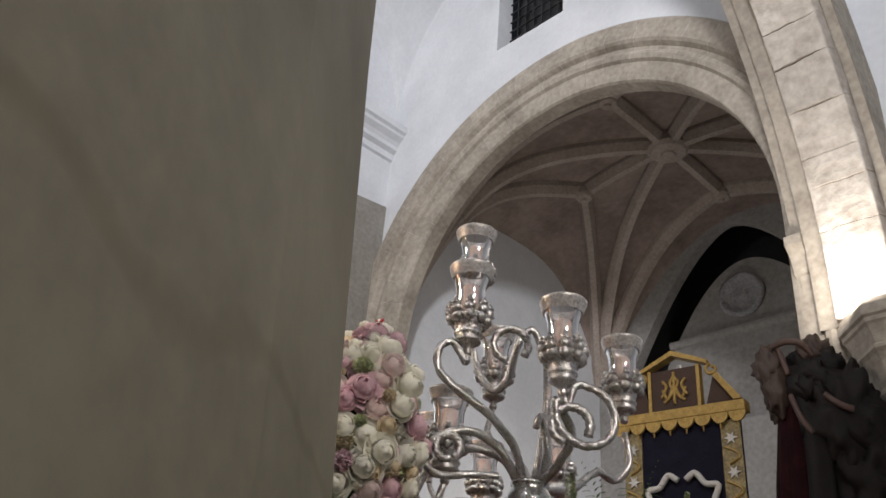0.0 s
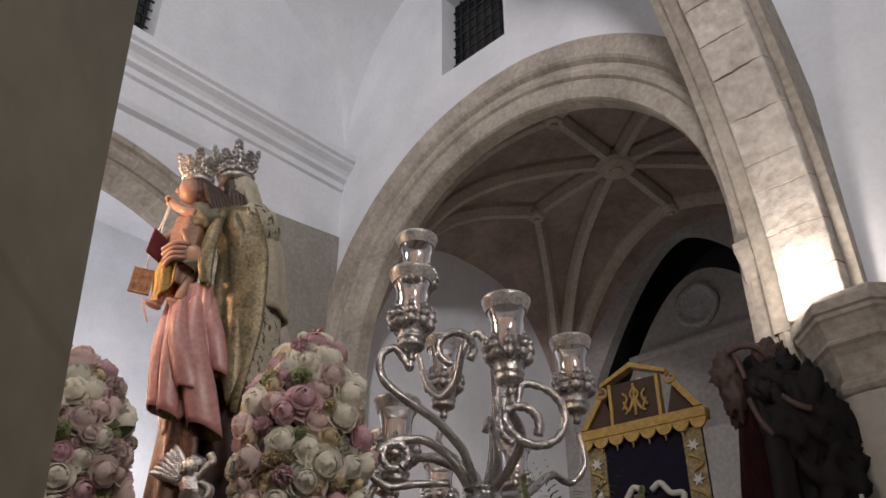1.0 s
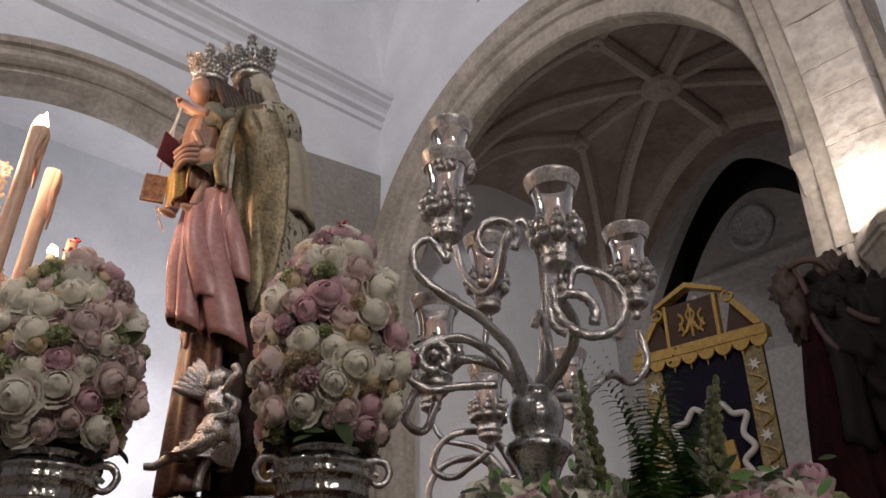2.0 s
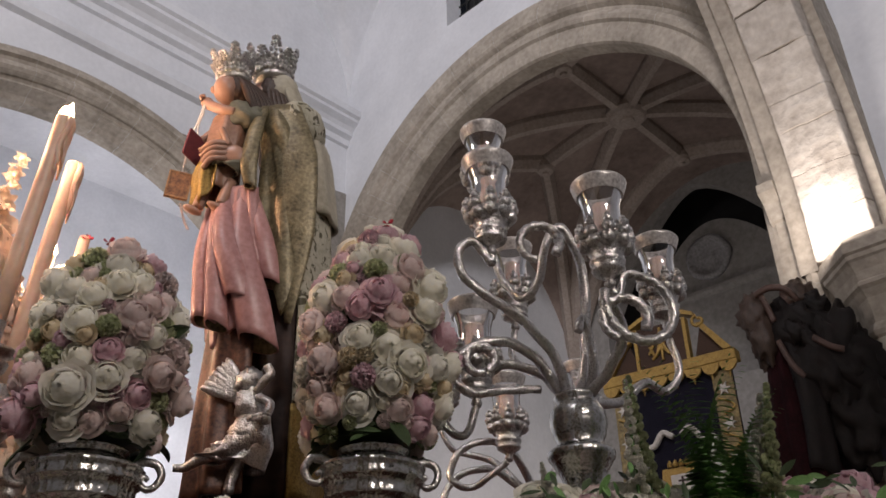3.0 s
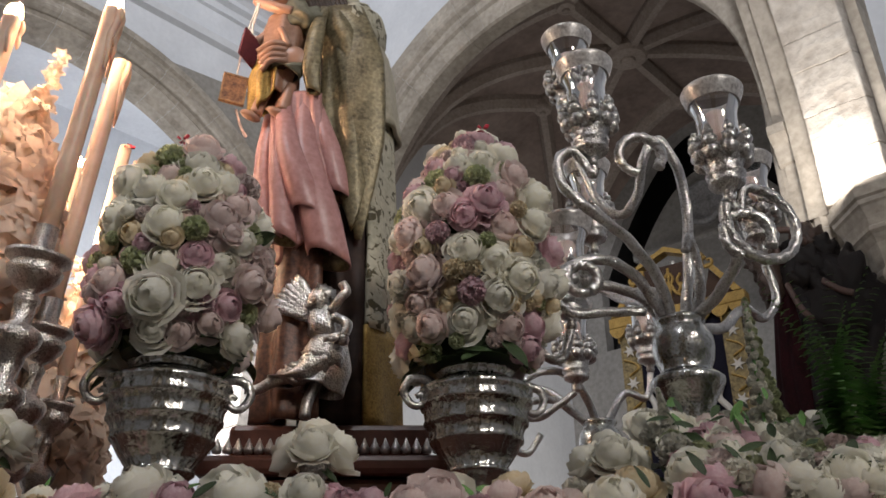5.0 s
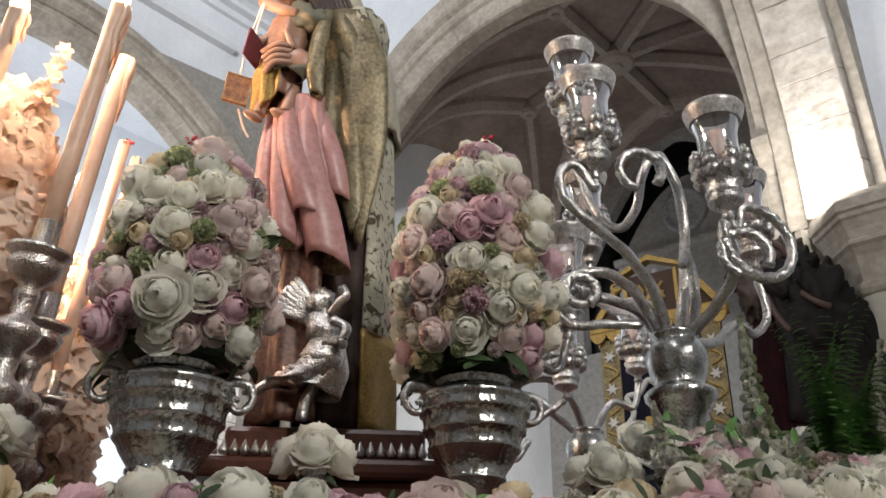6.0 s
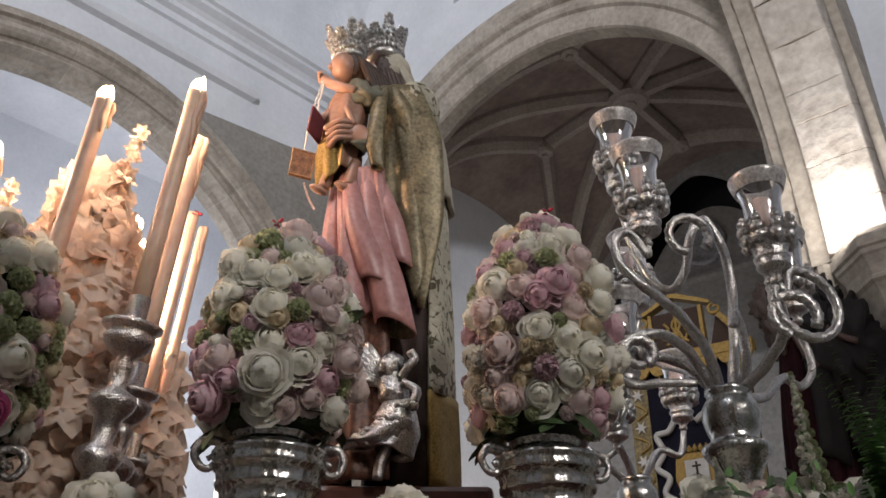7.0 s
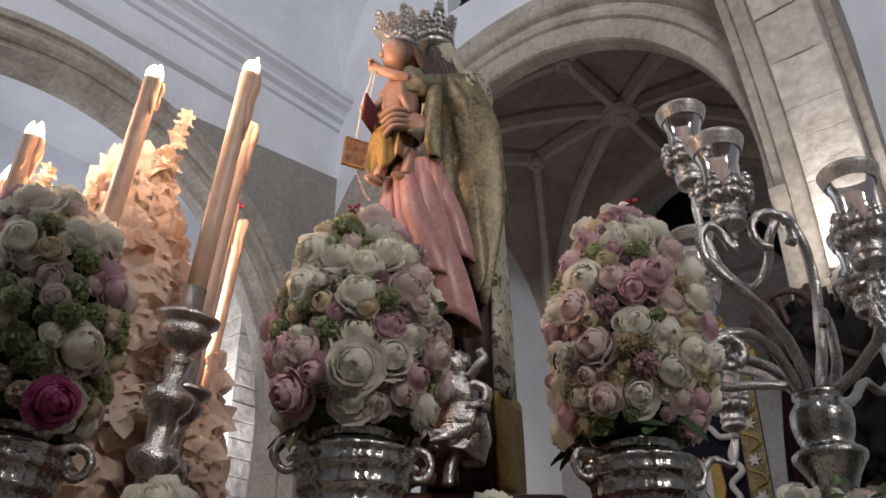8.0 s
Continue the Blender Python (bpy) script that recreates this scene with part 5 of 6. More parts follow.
def candlestick(at, top, r, label, lit=True, drips=0, petal_on=False, power=12.0, big=1.0):
    """A thick candle in a turned silver stick that leans a little; at gives the place of its tip and the foot of the wax."""
    x, y, z = at
    lift = (top - 1.64)
    foot = Vector((x - lift * math.tan(radians(LEAN_Y)), y + lift * math.tan(radians(LEAN_X)), 1.64))
    m = pose(*foot, LEAN_X, LEAN_Y, 0)
    c = thing("candlestick", m, label, "candlestick", "silver candlesticks on the float")
    h = z - 1.64
    bm = bmesh.new()
    k = r / 0.0185 * big
    tail = max(0.05, h - 0.34)
    lathe(bm, [(0.06 * k, 0), (0.06 * k, 0.012), (0.03 * k, 0.03), (0.016 * k, tail * 0.6), (0.02 * k, tail), (0.034 * k, tail + 0.012), (0.045 * k, tail + 0.03), (0.04 * k, tail + 0.045), (0.02 * k, tail + 0.06), (0.026 * k, h - 0.235),
               (0.042 * k, h - 0.215), (0.046 * k, h - 0.2), (0.04 * k, h - 0.188), (0.018 * k, h - 0.175), (0.02 * k, h - 0.14), (0.024 * k, h - 0.13), (0.016 * k, h - 0.118),
               (0.03 * k, h - 0.108), (0.046 * k, h - 0.09), (0.05 * k, h - 0.075), (0.044 * k, h - 0.068), (0.048 * k, h - 0.062), (0.058 * k, h - 0.055), (0.059 * k, h - 0.047), (0.05 * k, h - 0.044), (0.021 * k, h - 0.042), (0.021 * k, h + 0.012), (0.017 * k, h + 0.012)], 32)
    part("stick", bm, SILVER, c, "turned silver stick with broad drip pan", True)
    bm = bmesh.new()
    rnd = random.Random(int(1000 * abs(x + y)))
    H = top - 1.64
    prof = [(r, h), (r * 1.01, h + (H - h) * 0.3), (r * 0.99, h + (H - h) * 0.7), (r, H - 0.012), (r * 0.93, H - 0.004), (r * 0.72, H - 0.006), (0.002, H - 0.014)]
    lathe(bm, prof, 20)
    candle = part("candle", bm, WAX, c, "honey-coloured wax candle", True)
    for d in range(drips):
        a = rnd.uniform(-1.2, 0.9)
        L = rnd.uniform(0.05, 0.16)
        bm = bmesh.new()
        pts = [(r * math.cos(a), r * math.sin(a), H - 0.006)] + [((r + 0.004 * math.sin(2.2 * q)) * math.cos(a + 0.06 * q), (r + 0.004 + 0.003 * q) * math.sin(a + 0.06 * q), H - 0.006 - L * q / 4) for q in range(1, 5)]
        tube(bm, smooth_path(pts, 3), 0.006, 7, taper=lambda f: 0.9 + 0.5 * math.sin(3 * f) - 0.6 * f * f)
        part("wax_drip", bm, WAX, candle, "", True)
    if lit:
        bm = bmesh.new()
        for q in range(5):
            a = rnd.uniform(0, 6.28)
            lathe(bm, [(0.001, 0), (0.009, 0.008), (0.0095, 0.016), (0.006, 0.028), (0.0006, 0.036 + 0.01 * rnd.random())], 8, pose(0.009 * math.cos(a), 0.009 * math.sin(a), H - 0.008))
        part("flame", bm, FLAME, candle, "bright broad flame")
        point_lamp("candle_light", m @ Vector((0, 0, H + 0.03)), power)
    if petal_on:
        put("red_petal", finish("red_petal", petal_blob(), RED), candle, (0.006, -0.004, H - 0.006), (0, 0, 1), 0.6)
    return c


candlestick((-0.962, 1.90, 2.215), 2.735, 0.0185, "lit thick candle with long wax drips in a silver stick", drips=5)
candlestick((-1.153, 1.88, 2.12), 2.69, 0.0185, "lit thick candle burning high in a silver stick", drips=2)
candlestick((-1.38, 1.92, 2.0), 2.56, 0.02, "lit candle in a silver stick", drips=3)
candlestick((-0.975, 2.02, 2.12), 2.69, 0.017, "candle with melted sides behind the taller one", lit=False, drips=6)
candlestick((-1.04, 2.30, 2.05), 2.648, 0.0145, "unlit slim candle with a red petal on its top", lit=False, petal_on=True)
candlestick((-1.022, 2.35, 2.07), 2.632, 0.0135, "unlit slim candle in a silver stick", lit=False, drips=1)
candlestick((-1.32, 2.70, 2.3), 2.825, 0.0145, "slim lit candle farther back", power=5.0)
candlestick((-1.30, 2.74, 2.3), 2.77, 0.0145, "short lit candle farther back", power=5.0)
candlestick((-1.52, 2.15, 2.05), 2.60, 0.018, "lit candle among pale flowers", power=13.0)
# unseen candle, added behind the vase to brighten the lower pale flowers
candlestick((-1.345, 2.0, 1.92), 2.27, 0.0145, "low lit candle added out of view behind the shaded vase", power=22.0)
candlestick((-1.165, 2.25, 1.95), 2.36, 0.0145, "low lit candle among pale flowers", power=20.0)



# pale flower columns that the candles light
def trumpet_mesh(name, material, seed):
    """An open frilled flower: two nested funnels with a wavy lobed rim."""
    rnd = random.Random(seed)
    bm = bmesh.new()
    for turn, size, deep in ((0.0, 1.0, 0.0), (0.55, 0.68, 0.07)):
        rings = []
        for j in range(6):
            t = j / 5
            ring = []
            for i in range(30):
                a = 2 * math.pi * i / 30
                lobe = 1 + (0.22 * math.cos(6 * a + turn * 6)+ 0.03 * math.sin(11 * a + seed)) * t * t
                r = size * (0.05 + 0.47 * t ** 1.5) * lobe
                z = deep + 0.42 * t - 0.22 * t ** 4 + 0.07 * t * t * math.sin(9 * a + seed + turn)
                ring.append(bm.verts.new((r * math.cos(a + turn), r * math.sin(a + turn), z - 0.25)))
            rings.append(ring)
        for p, q in zip(rings, rings[1:]):
            for i in range(30):
                bm.faces.new((p[i], p[(i + 1) % 30], q[(i + 1) % 30], q[i]))
    return finish(name, bm, material, True)


TRUMPETS = [trumpet_mesh("frilled_flower", PETALS["warm"], s) for s in (1, 4, 8)]


def flower_column(at, height, radius, seed, label, count=90, spires=2):
    c = thing("flower_column", at, label, "flower arrangement", "pale flower columns")
    rnd = random.Random(seed)
    bm = bmesh.new()
    tube(bm, [(0, 0, -0.34), (0, 0, 0.1), (0, 0, height * 0.9)], 0.012, 8)
    part("stem", bm, FERN, c, "", True)
    for k in range(count):
        t = (k + 0.5) / count
        a = k * 2.39996 + rnd.uniform(-0.3, 0.3)
        r = radius * (0.55 + 0.6 * math.sin(math.pi * min(1.0, 0.1 + 0.8 * t))) * rnd.uniform(0.55, 1.0) * (1 - 0.55 * max(0, t - 0.7) / 0.3)
        nrm = (math.cos(a), math.sin(a), rnd.uniform(-0.2, 0.8))
        put("frilled_flower", rnd.choice(TRUMPETS), c, (r * math.cos(a), r * math.sin(a), -0.28 + (height + 0.2) * t), nrm, rnd.uniform(0.11, 0.165), rnd.uniform(0, 6))
    # tapering spires of half-open buds
    for s in range(spires):
        b = s * 2.6 + seed
        tip = Vector((radius * 0.75 * math.cos(b), radius * 0.75 * math.sin(b), height * (1.06 - 0.05 * s)))
        foot = Vector((radius * 0.3 * math.cos(b), radius * 0.3 * math.sin(b), height * 0.72))
        for k in range(12):
            t = k / 11
            a = k * 2.39996
            at_ = foot.lerp(tip, t)
            put("frilled_flower", rnd.choice(TRUMPETS), c, at_ + Vector((math.cos(a), math.sin(a), 0)) * 0.022 * (1 - t), (math.cos(a), math.sin(a), 0.5 + 1.5 * t), 0.075 - 0.04 * t, rnd.uniform(0, 6))
    return c


flower_column((-1.225, 2.10, 2.0), 0.68, 0.148, 31, "tall column of pale waxen flowers glowing in candlelight", 130)
flower_column((-1.46, 2.12, 1.98), 0.56, 0.10, 37, "column of pale waxen flowers glowing in candlelight", 80, 1)
flower_column((-1.10, 2.42, 1.95), 0.40, 0.06, 41, "low column of pale waxen flowers behind the candles", 70, 1)


# bud cups along the front edge
def bud_cup(at, seed, label):
    c = thing("bud_cup", at, label, "flower cup", "small silver flower cups")
    rnd = random.Random(seed)
    bm = bmesh.new()
    lathe(bm, [(0.03, 0), (0.03, 0.006), (0.01, 0.018), (0.008, 0.05), (0.014, 0.06), (0.022, 0.085), (0.026, 0.098), (0.022, 0.098), (0.008, 0.07)], 24)
    part("cup", bm, SILVER, c, "", True)
    for k in range(5):
        a = k * 1.57
        r = 0.0 if k == 0 else 0.034
        put("rose", rnd.choice(ROSES["white"]), c, (r * math.cos(a), r * math.sin(a), 0.135 if k == 0 else 0.115), (math.cos(a) * (0 if k == 0 else 0.9), math.sin(a) * (0 if k == 0 else 0.9), 0.8), rnd.uniform(0.06, 0.072), rnd.uniform(0, 6))
    for k in range(5):
        a = k * 1.3
        put("leaf", LEAVES, c, (0.015 * math.cos(a), 0.015 * math.sin(a), 0.09), (math.cos(a), math.sin(a), 0.6), 0.04, k)
    return c


bud_cup((-0.485, 1.815, 1.665), 1, "silver cup of creamy white rosebuds")
bud_cup((-0.02, 1.85, 1.655), 2, "silver cup of three white roses")
bud_cup((-1.01, 1.885, 1.70), 3, "silver cup of white roses beside the candlesticks")


# low flower bed at the foot of the candelabrum and along the front
def flower_bed(name, x0, x1, y0, y1, z0, z1, count, seed, label, colours):
    c = thing(name, (0, 0, 0), label, "flower bed", "flower beds on the float")
    rnd = random.Random(seed)
    bm = bmesh.new()
    n = 10
    g = [[bm.verts.new((x0 + (x1 - x0) * i / n, y0 + (y1 - y0) * j / 4, 1.632 if j == 0 else z0 - 0.03 + (z1 - z0) * 0.6 * j / 4 + 0.012 * math.sin(9 * i + 4 * j))) for j in range(5)] for i in range(n + 1)]
    for i in range(n):
        for j in range(4):
            bm.faces.new((g[i][j], g[i + 1][j], g[i + 1][j + 1], g[i][j + 1]))
    part("moss", bm, LEAF, c, "dark green leaf bed", True)
    for k in range(count):
        x = x0 + (x1 - x0) * ((k * 0.618034) % 1)
        t = ((k * 0.7548777) % 1)
        y = y0 + (y1 - y0) * t
        z = z0 + (z1 - z0) * t * 0.8 + rnd.uniform(-0.01, 0.014)
        col = rnd.choice(colours)
        nrm = (rnd.uniform(-0.5, 0.5), rnd.uniform(-1.1, -0.2), rnd.uniform(0.4, 1))
        if col == "green" or rnd.random() < 0.35:
            put("ruffled_flower", RUFFLES[col if col in RUFFLES else "white"][0], c, (x, y, z), nrm, rnd.uniform(0.04, 0.062), rnd.uniform(0, 6))
        else:
            put("rose", rnd.choice(ROSES[col]), c, (x, y, z), nrm, rnd.choice((0.044, 0.055, 0.066, 0.076)) * rnd.uniform(0.9, 1.1), rnd.uniform(0, 6))
    for k in range(count):
        put("leaf", FERNLEAF if k % 3 == 0 else LEAVES, c, (rnd.uniform(x0, x1), rnd.uniform(y0 + 0.03, y1), z0 + 0.01 + (z1 - z0) * rnd.random() * 0.8), (rnd.uniform(-1, 1), -0.8, rnd.uniform(0, 1)), rnd.uniform(0.026, 0.046), rnd.uniform(0, 6))
    return c


flower_bed("flower_bed", -1.5, 0.0, 1.56, 1.66, 1.655, 1.69, 46, 11, "low row of white and pink flowers along the front edge", ["white", "white", "blush", "pink", "cream"])
flower_bed("flower_bed", 0.03, 0.66, 1.55, 1.675, 1.66, 1.74, 50, 14, "front row of white and blush roses with leaves", ["white", "white", "blush", "white", "pink"])
flower_bed("flower_bed", 0.05, 0.66, 1.68, 1.95, 1.725, 1.885, 125, 12, "mixed bed of white and pink roses with foliage", ["white", "white", "green", "white", "white", "pink", "blush", "white"])


def spike(name, at, height, label, mesh, material, seed, size, category, lean=(0, 0)):
    """A flowering or leafy stem with many small pieces."""
    c = thing(name, (*at, lean[0], lean[1], 0), label, category, "stems beside the candelabrum")
    rnd = random.Random(seed)
    bm = bmesh.new()
    tube(bm, [(0, 0, -0.06), (0, 0, height * 0.5), (0, 0, height)], 0.003, 6)
    part("stem", bm, FERN, c)
    for k in range(30):
        t = k / 29
        a = k * 2.39996
        s = size * (0.9 - 0.5 * t) * rnd.uniform(0.8, 1.15)
        r = 0.012 * (1 - t)
        put("floret" if category != "fern" else "frond", mesh, c, (r * math.cos(a), r * math.sin(a), height * (0.08 + 0.9 * t)), (math.cos(a), math.sin(a), 0.5), s, rnd.uniform(0, 6))
    return c


FLORET = RUFFLES["white"][0]
spike("snapdragon", (0.235, 1.83, 1.82), 0.22, "upright white snapdragon flower spike", FLORET, FERN, 1, 0.028, "flower stem")
spike("snapdragon", (0.265, 1.86, 1.83), 0.23, "pale green snapdragon spike", RUFFLES["green"][0], FERN, 2, 0.03, "flower stem", (0, -4))
spike("snapdragon", (0.455, 1.80, 1.80), 0.22, "white and green snapdragon spike", RUFFLES["green"][0], FERN, 3, 0.03, "flower stem", (0, 8))
spike("snapdragon", (0.43, 1.82, 1.81), 0.20, "white snapdragon spike leaning outward", FLORET, FERN, 5, 0.03, "flower stem", (0, 14))
spike("snapdragon", (0.085, 1.84, 1.78), 0.11, "small pale snapdragon spike", FLORET, FERN, 6, 0.024, "flower stem", (0, -8))


def fern(at, seed, label, height):
    c = thing("fern", at, label, "fern", "stems beside the candelabrum")
    rnd = random.Random(seed)
    for f in range(8):
        a = f * 0.785 + rnd.uniform(-0.3, 0.3)
        tip = Vector((0.10 * math.cos(a), 0.07 * math.sin(a), height * rnd.uniform(0.75, 1.1)))
        for k in range(24):
            t = (k + 1) / 24
            p = Vector((tip.x * t * t, tip.y * t * t, tip.z * t))
            for s in (-1, 1):
                b = a + s * 1.45
                put("frond", FERNLEAF, c, p, (0.2 * math.cos(a), 0.2 * math.sin(a), 1.0), 0.040 * (1.15 - t) * rnd.uniform(0.7, 1.2), b - math.pi / 2 + rnd.uniform(-0.15, 0.15))
    return c


fern((0.345, 1.79, 1.79), 3, "bright green fern fronds among the flowers", 0.27)
fern((0.41, 1.82, 1.80), 9, "green asparagus fern behind the roses", 0.20)


# ---------- banner and figures beyond ----------
BM = CHURCH @ pose(5.65, -1.5, -0.23, 0, 0, 8) @ Matrix.Scale(1.17, 4)
banner = thing("banner", BM, "dark velvet banner with gold pediment, scalloped valance and embroidered arms", "banner")
part("cloth", box_bm(0.06, 0.94, 0.0, 0.03, 1.2, 3.62, bevel=0.004), VELVET, banner, "black velvet field")
bm = bmesh.new()
add_box(bm, 0.0, 1.0, -0.05, 0.06, 3.60, 3.68, bevel=0.008)
part("valance_rail", bm, GOLD, banner, "gold rail")
for i in range(8):
    bm2 = bmesh.new()
    plate(bm2, [[(0.0625 + 0.125 * i + 0.062 * math.cos(a), 3.6 + 0.075 * math.sin(a)) for a in [math.pi + math.pi * q / 14 for q in range(15)]]], lambda u, v: Vector((u, -0.045, v)), Vector((0, 0.02, 0)))
    part("scallop", bm2, GOLD, banner)
    bm = bmesh.new()
    lathe(bm, [(0.004, 0.0), (0.008, -0.012), (0.005, -0.04), (0.001, -0.045)], 8, pose(0.125 * i + 0.0625, -0.035, 3.528))
    part("tassel", bm, GOLD, banner)
part("pediment_panel", box_bm(0.29, 0.68, -0.02, 0.03, 3.68, 4.0, bevel=0.005), BROWNV, banner, "brown panel with gold monogram")
bm = bmesh.new()
prism(bm, [(0.22, 0, 3.99), (0.48, 0, 4.10), (0.75, 0, 3.99), (0.75, 0, 4.02), (0.48, 0, 4.14), (0.22, 0, 4.02)], (0, -0.045, 0), (0, 0.04, 0))
part("pediment_top", bm, GOLD, banner)
for x in (0.29, 0.67):
    part("pediment_post", box_bm(x - 0.01, x + 0.015, -0.035, 0.03, 3.68, 4.0), GOLD, banner)
for s, x0, x1 in ((1, 0.02, 0.2), (-1, 0.98, 0.8)):
    bm = bmesh.new()
    prism(bm, [(x0, 0, 3.69), (x1, 0, 3.93), (x1 + s * 0.045, 0, 3.93), (x0 + s * 0.06, 0, 3.69)], (0, -0.035, 0), (0, 0.03, 0))
    part("raking_cornice", bm, GOLD, banner)
    bm = bmesh.new()
    tube(bm, smooth_path([(x1 + s * (0.03 + 0.045 * math.sin(q)) * (1 - q / 12), -0.03, 3.94 + 0.045 * math.cos(q) * (1 - q / 12)) for q in [k * 0.7 for k in range(11)]], 3), 0.012, 8)
    part("volute", bm, GOLD, banner)
    bm = bmesh.new()
    plate(bm, [[(x0 + s * 0.05, 3.69), (x1 + s * 0.03, 3.9), (x1 + s * 0.09, 3.69)]], lambda u, v: Vector((u, 0.0, v)), Vector((0, 0.02, 0)))
    part("raking_panel", bm, BROWNV, banner)
bm = bmesh.new()
for pts in ([(-0.09, 0.1), (-0.05, 0.02), (0, 0.12), (0.05, 0.02), (0.09, 0.1)], [(-0.08, 0.0), (-0.02, 0.06), (0.03, 0.14), (0, 0.2)], [(0.08, 0.0), (0.02, 0.06), (-0.03, 0.14), (0, 0.2)], [(-0.1, 0.04), (-0.06, 0.12), (-0.09, 0.17)], [(0.1, 0.04), (0.06, 0.12), (0.09, 0.17)], [(0, -0.02), (0, 0.23)]):
    tube(bm, smooth_path([(0.485 + x, -0.03, 3.74 + z) for x, z in pts], 5), 0.011, 8)
part("monogram", bm, GOLD, banner)
# side orphreys with white stars
STAR = surface("white_silk", (0.40, 0.38, 0.35), (0.58, 0.56, 0.52), rough=0.6, fine=90)
for x in (0.13, 0.87):
    part("orphrey", box_bm(x - 0.07, x + 0.07, -0.012, 0.0, 1.2, 3.55), surface("olive_gold_border", (0.06, 0.045, 0.02), (0.30, 0.23, 0.10), rough=0.5, metal=0.3, scale=14, fine=60, bump=0.6), banner, "gold-embroidered border")
    for k in range(8):
        z = 3.42 - 0.24 * k
        bm = bmesh.new()
        pts = [((0.05 if q % 2 == 0 else 0.02) * math.cos(math.pi * q / 6), (0.05 if q % 2 == 0 else 0.02) * math.sin(math.pi * q / 6)) for q in range(12)]
        plate(bm, [[(x + u + 0.02 * math.sin(3 * k), z + v) for u, v in pts]], lambda u, v: Vector((u, -0.026, v)), Vector((0, 0.014, 0)))
        part("star_flower", bm, STAR, banner, "white embroidered flower")
        bm = bmesh.new()
        tube(bm, smooth_path([(x - 0.05, -0.02, z - 0.06), (x + 0.03, -0.02, z - 0.1), (x + 0.05, -0.02, z - 0.14), (x - 0.02, -0.02, z - 0.18)], 4), 0.008, 6)
        part("gold_sprig", bm, GOLD, banner)
bm = bmesh.new()
for s in (-1, 1):
    tube(bm, smooth_path([(0.5 + s * 0.03, -0.03, 3.16), (0.5 + s * 0.1, -0.03, 3.20), (0.5 + s * 0.17, -0.03, 3.12), (0.5 + s * 0.26, -0.03, 3.10), (0.5 + s * 0.22, -0.03, 2.98), (0.5 + s * 0.28, -0.03, 2.88), (0.5 + s * 0.2, -0.03, 2.8), (0.5 + s * 0.24, -0.03, 2.7), (0.5 + s * 0.13, -0.03, 2.62)], 5), 0.022, 8)
part("ribbon_scroll", bm, STAR, banner, "white silk ribbon scroll", True)
bm = bmesh.new()
plate(bm, [[(0.36, 2.95), (0.64, 2.95), (0.66, 2.78), (0.6, 2.6), (0.5, 2.54), (0.4, 2.6), (0.34, 2.78)]], lambda u, v: Vector((u, -0.03, v)), Vector((0, 0.03, 0)))
shield = part("shield", bm, GOLD, banner, "gold embroidered shield")
part("field", box_bm(0.42, 0.58, -0.045, -0.032, 2.7, 2.9), STAR, shield, "white field")
bm = bmesh.new()
plate(bm, [[(0.43, 2.71), (0.5, 2.82), (0.57, 2.71)]], lambda u, v: Vector((u, -0.05, v)), Vector((0, 0.004, 0)))
add_box(bm, 0.493, 0.507, -0.05, -0.046, 2.8, 2.885)
add_box(bm, 0.47, 0.53, -0.05, -0.046, 2.85, 2.862)
part("cross", bm, HABIT, shield, "dark cross")
bm = bmesh.new()
for k in range(5):
    lathe(bm, [(0.016, 0), (0.02, 0.02), (0.006, 0.045), (0.001, 0.05)], 8, pose(0.42 + 0.04 * k, -0.035, 2.955, 0, 0, 0))
part("crest", bm, GOLD, shield)
bm = bmesh.new()
tube(bm, [(0.5, 0.05, 0.14), (0.5, 0.05, 4.05)], 0.02, 10)
part("pole", bm, SILVER, banner, "silver pole")

# second, smaller banner
b2 = thing("small_banner", CHURCH @ pose(7.72, -1.45, -0.07, 0, 0, 12), "narrow dark banner with gold embroidered ornament", "banner")
part("cloth", box_bm(0, 0.3, 0, 0.02, 1.0, 3.1), VELVET, b2)
bm = bmesh.new()
for z in (2.2, 2.5, 2.8, 2.95):
    blob(bm, (0.15, -0.01, z), (0.09 - 0.03 * (z > 2.8), 0.02, 0.12), 0, (0, 0, 0), 0.5, z * 7)
part("ornament", bm, GOLD, b2, "gold thread ornament", True)
bm = bmesh.new()
tube(bm, [(0.15, 0.03, 0.0), (0.15, 0.03, 3.2)], 0.015, 10)
part("pole", bm, SILVER, b2)

# dark carved group beside the banner: a stooping figure in crimson with a heavy mantle and an outstretched arm
CRIMSON = surface("dark_crimson_velvet", (0.012, 0.003, 0.004), (0.040, 0.008, 0.011), rough=0.8, spec=0.15, scale=5, fine=60, bump=0.5)
MANTLE = surface("black_brown_mantle", (0.005, 0.004, 0.004), (0.014, 0.009, 0.008), rough=0.6, spec=0.25, scale=6, fine=50, bump=0.6)
DULL = surface("dull_carved_flesh", (0.05, 0.026, 0.02), (0.11, 0.06, 0.045), rough=0.55, scale=6, fine=50)
bm = bmesh.new()
shell(bm, 2.2, 4.25, 0, 360, piecewise([(2.2, -0.12, 0.0), (3.4, -0.14, 0.0), (4.25, -0.10, -0.02)]), piecewise([(2.2, 0.40, 0.32), (3.2, 0.30, 0.25), (3.9, 0.22, 0.19), (4.25, 0.12, 0.12)]), (10, 0.13), 0, nz=36, na=90)
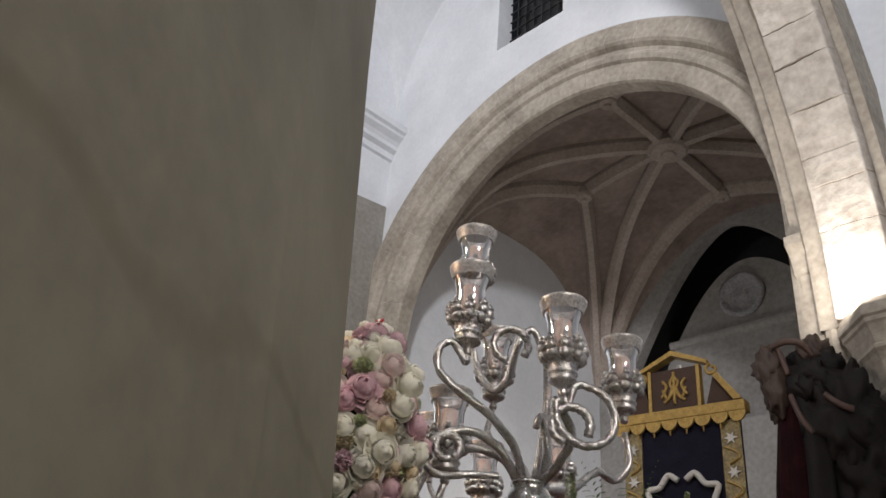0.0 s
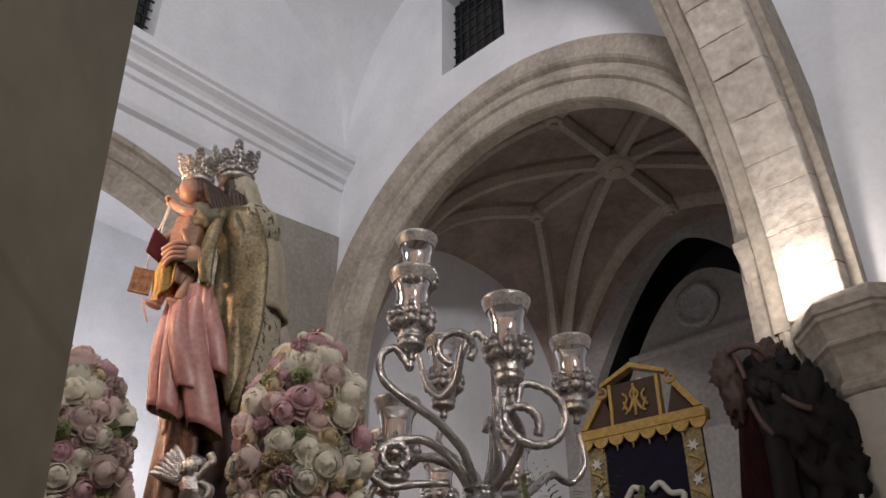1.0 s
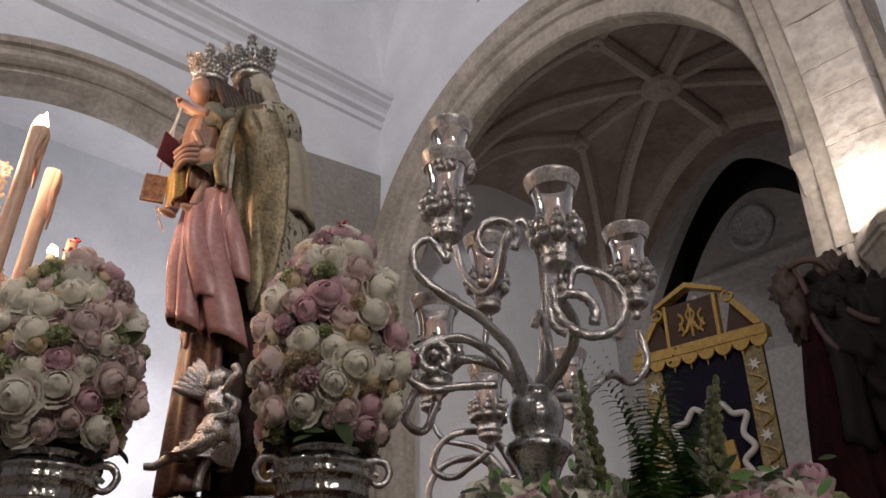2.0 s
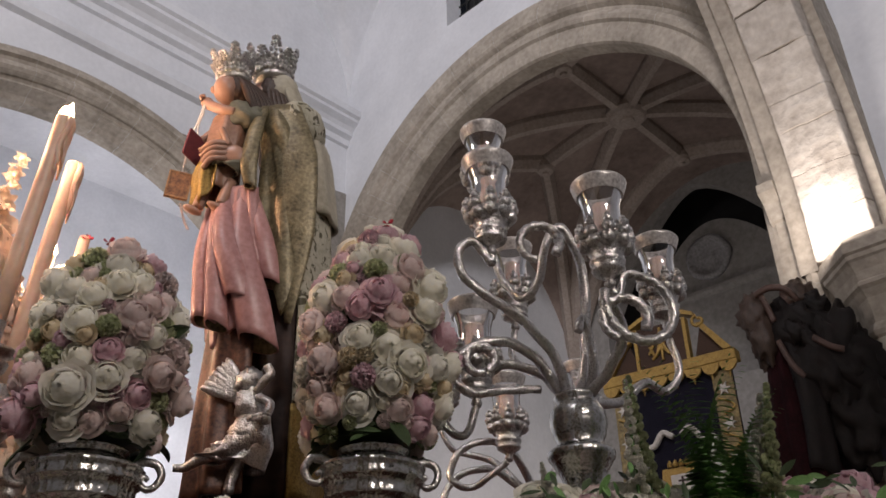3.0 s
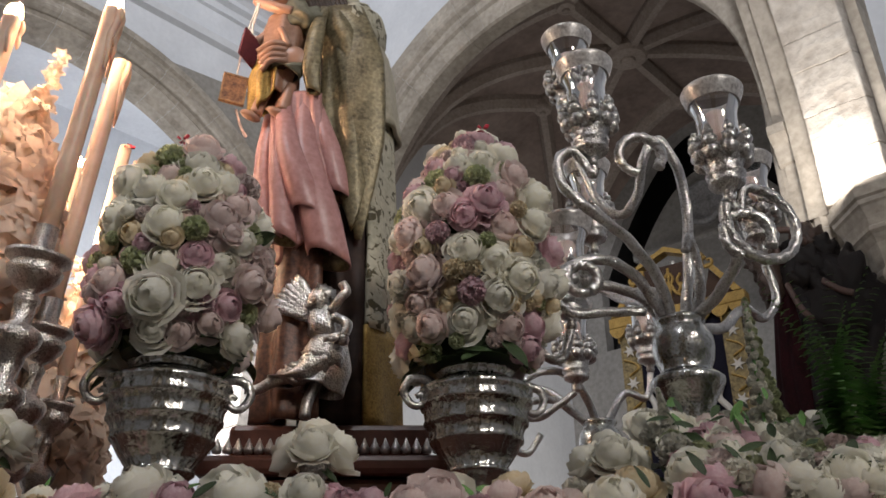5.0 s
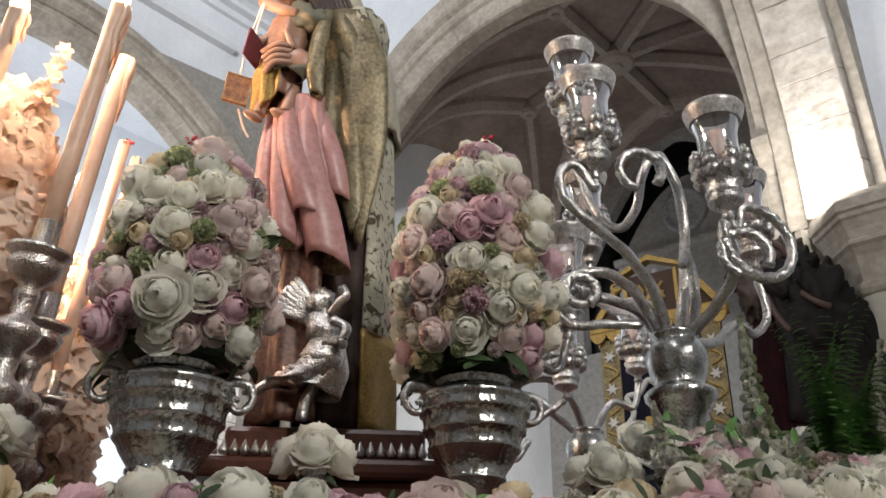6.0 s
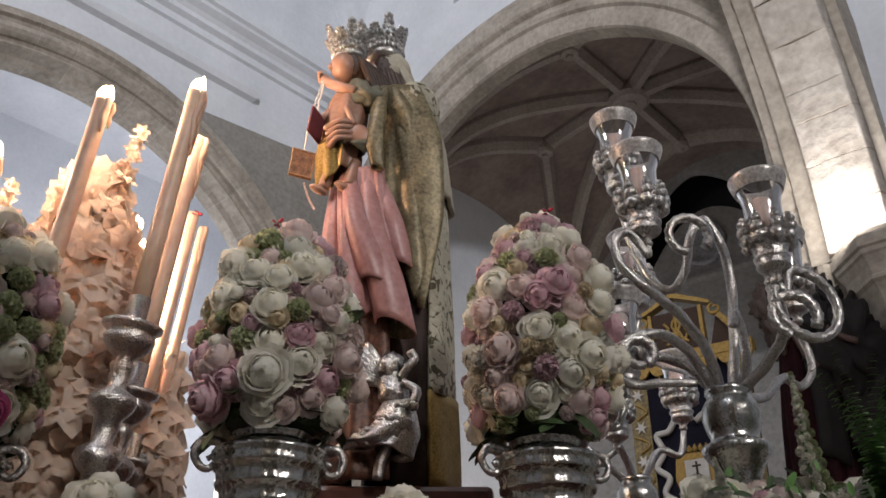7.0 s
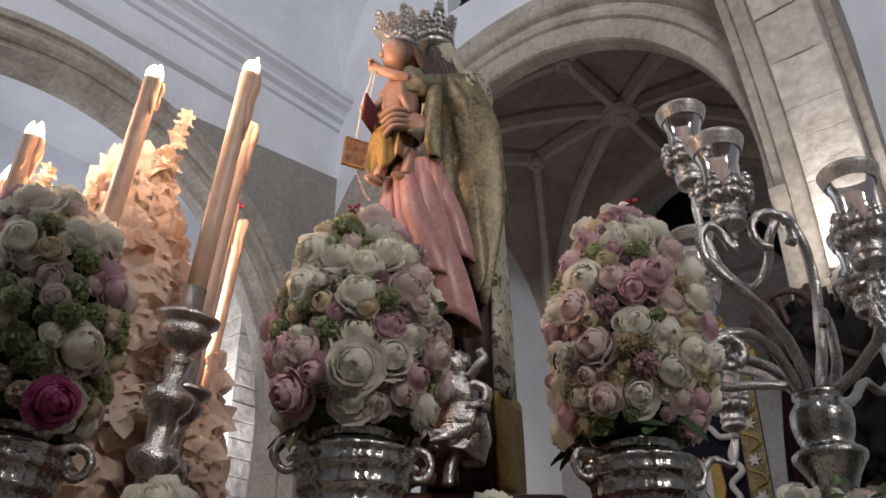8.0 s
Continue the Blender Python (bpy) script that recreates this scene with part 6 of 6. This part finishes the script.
for pts, radii in (([(0.02, -0.06, 4.38), (0.28, -0.10, 4.22), (0.55, -0.08, 3.90), (0.80, -0.02, 3.60)], [0.10, 0.19, 0.23, 0.16]),
                   ([(-0.02, -0.12, 4.25), (0.20, -0.20, 4.00), (0.46, -0.18, 3.72), (0.66, -0.1, 3.48)], [0.09, 0.16, 0.19, 0.14]),
                   ([(0.10, 0.0, 4.3), (0.34, 0.06, 4.0), (0.48, 0.04, 3.55), (0.52, 0.0, 3.1)], [0.10, 0.18, 0.20, 0.17]),
                   ([(-0.1, -0.1, 4.2), (-0.02, -0.22, 3.9), (0.02, -0.24, 3.5), (-0.02, -0.2, 3.0)], [0.07, 0.11, 0.13, 0.14])):
    cloth_roll(bm, pts, radii, 1, 0, thick=0.02, seg=26, ripple=0.22)
blob(bm, (-0.36, -0.06, 4.36), (0.17, 0.15, 0.18), 2, (0, 20, 0), 0.45, 7, 24, 18)
blob(bm, (-0.30, -0.12, 4.12), (0.14, 0.12, 0.22), 2, (0, 0, 0), 0.5, 11, 24, 18)
blob(bm, (0.12, -0.04, 4.46), (0.17, 0.15, 0.15), 2, (0, 15, 0), 0.6, 3, 24, 18)
blob(bm, (0.27, -0.06, 4.34), (0.16, 0.14, 0.13), 1, (0, 30, 0), 0.6, 13, 24, 18)
for q in range(9):
    blob(bm, (0.02 + 0.085 * q, -0.26 + 0.02 * q, 4.12 - 0.075 * q + 0.07 * math.sin(2.6 * q)), (0.12, 0.07, 0.085), 1, (0, 35 + 20 * math.sin(q), 0), 0.6, q + 40, 16, 12)
blob(bm, (0.02, -0.13, 4.47), (0.08, 0.06, 0.10), 3, (0, 0, 0))
rod(bm, [(-0.30, -0.16, 4.52), (-0.14, -0.22, 4.54), (0.02, -0.22, 4.50), (0.12, -0.16, 4.40)], 0.030, 3, 10)
rod(bm, [(-0.24, -0.16, 4.50), (-0.20, -0.2, 4.38), (-0.16, -0.22, 4.24)], 0.032, 3, 10)
rod(bm, [(-0.16, -0.28, 4.05), (-0.08, -0.32, 3.85), (0.02, -0.32, 3.72)], 0.030, 3, 10)
rod(bm, [(0.18, -0.34, 4.02), (0.32, -0.36, 3.92), (0.44, -0.34, 3.88)], 0.028, 3, 10)
blob(bm, (0.30, -0.10, 3.86), (0.40, 0.24, 0.42), 1, (0, 32, 0), 0.55, 21, 40, 28)
blob(bm, (0.46, -0.04, 3.42), (0.36, 0.24, 0.40), 1, (0, 20, 0), 0.55, 25, 40, 28)
blob(bm, (0.05, -0.08, 4.18), (0.30, 0.20, 0.26), 1, (0, 20, 0), 0.5, 29, 32, 22)
st = part("statue", bm, [CRIMSON, MANTLE, HAIR, DULL], None, smooth=True)
st.matrix_world = CHURCH @ pose(6.98, -0.52, -0.07, 0, 0, 19) @ Matrix.Diagonal((0.80, 0.8, 1.07, 1))
tagged(st, "stooping carved statue in a dark crimson robe and mantle", "statue")
ped = thing("statue_pedestal", CHURCH @ pose(6.98, -0.52, -0.07, 0, 0, 19) @ Matrix.Diagonal((0.80, 0.8, 1.07, 1)), "tall dark wooden pedestal under the crimson statue", "pedestal")
part("block", box_bm(-0.52, 0.42, -0.38, 0.38, 0, 2.12, bevel=0.02), WOOD, ped)
part("cap", box_bm(-0.58, 0.48, -0.43, 0.43, 2.12, 2.2, bevel=0.015), WOOD, ped)
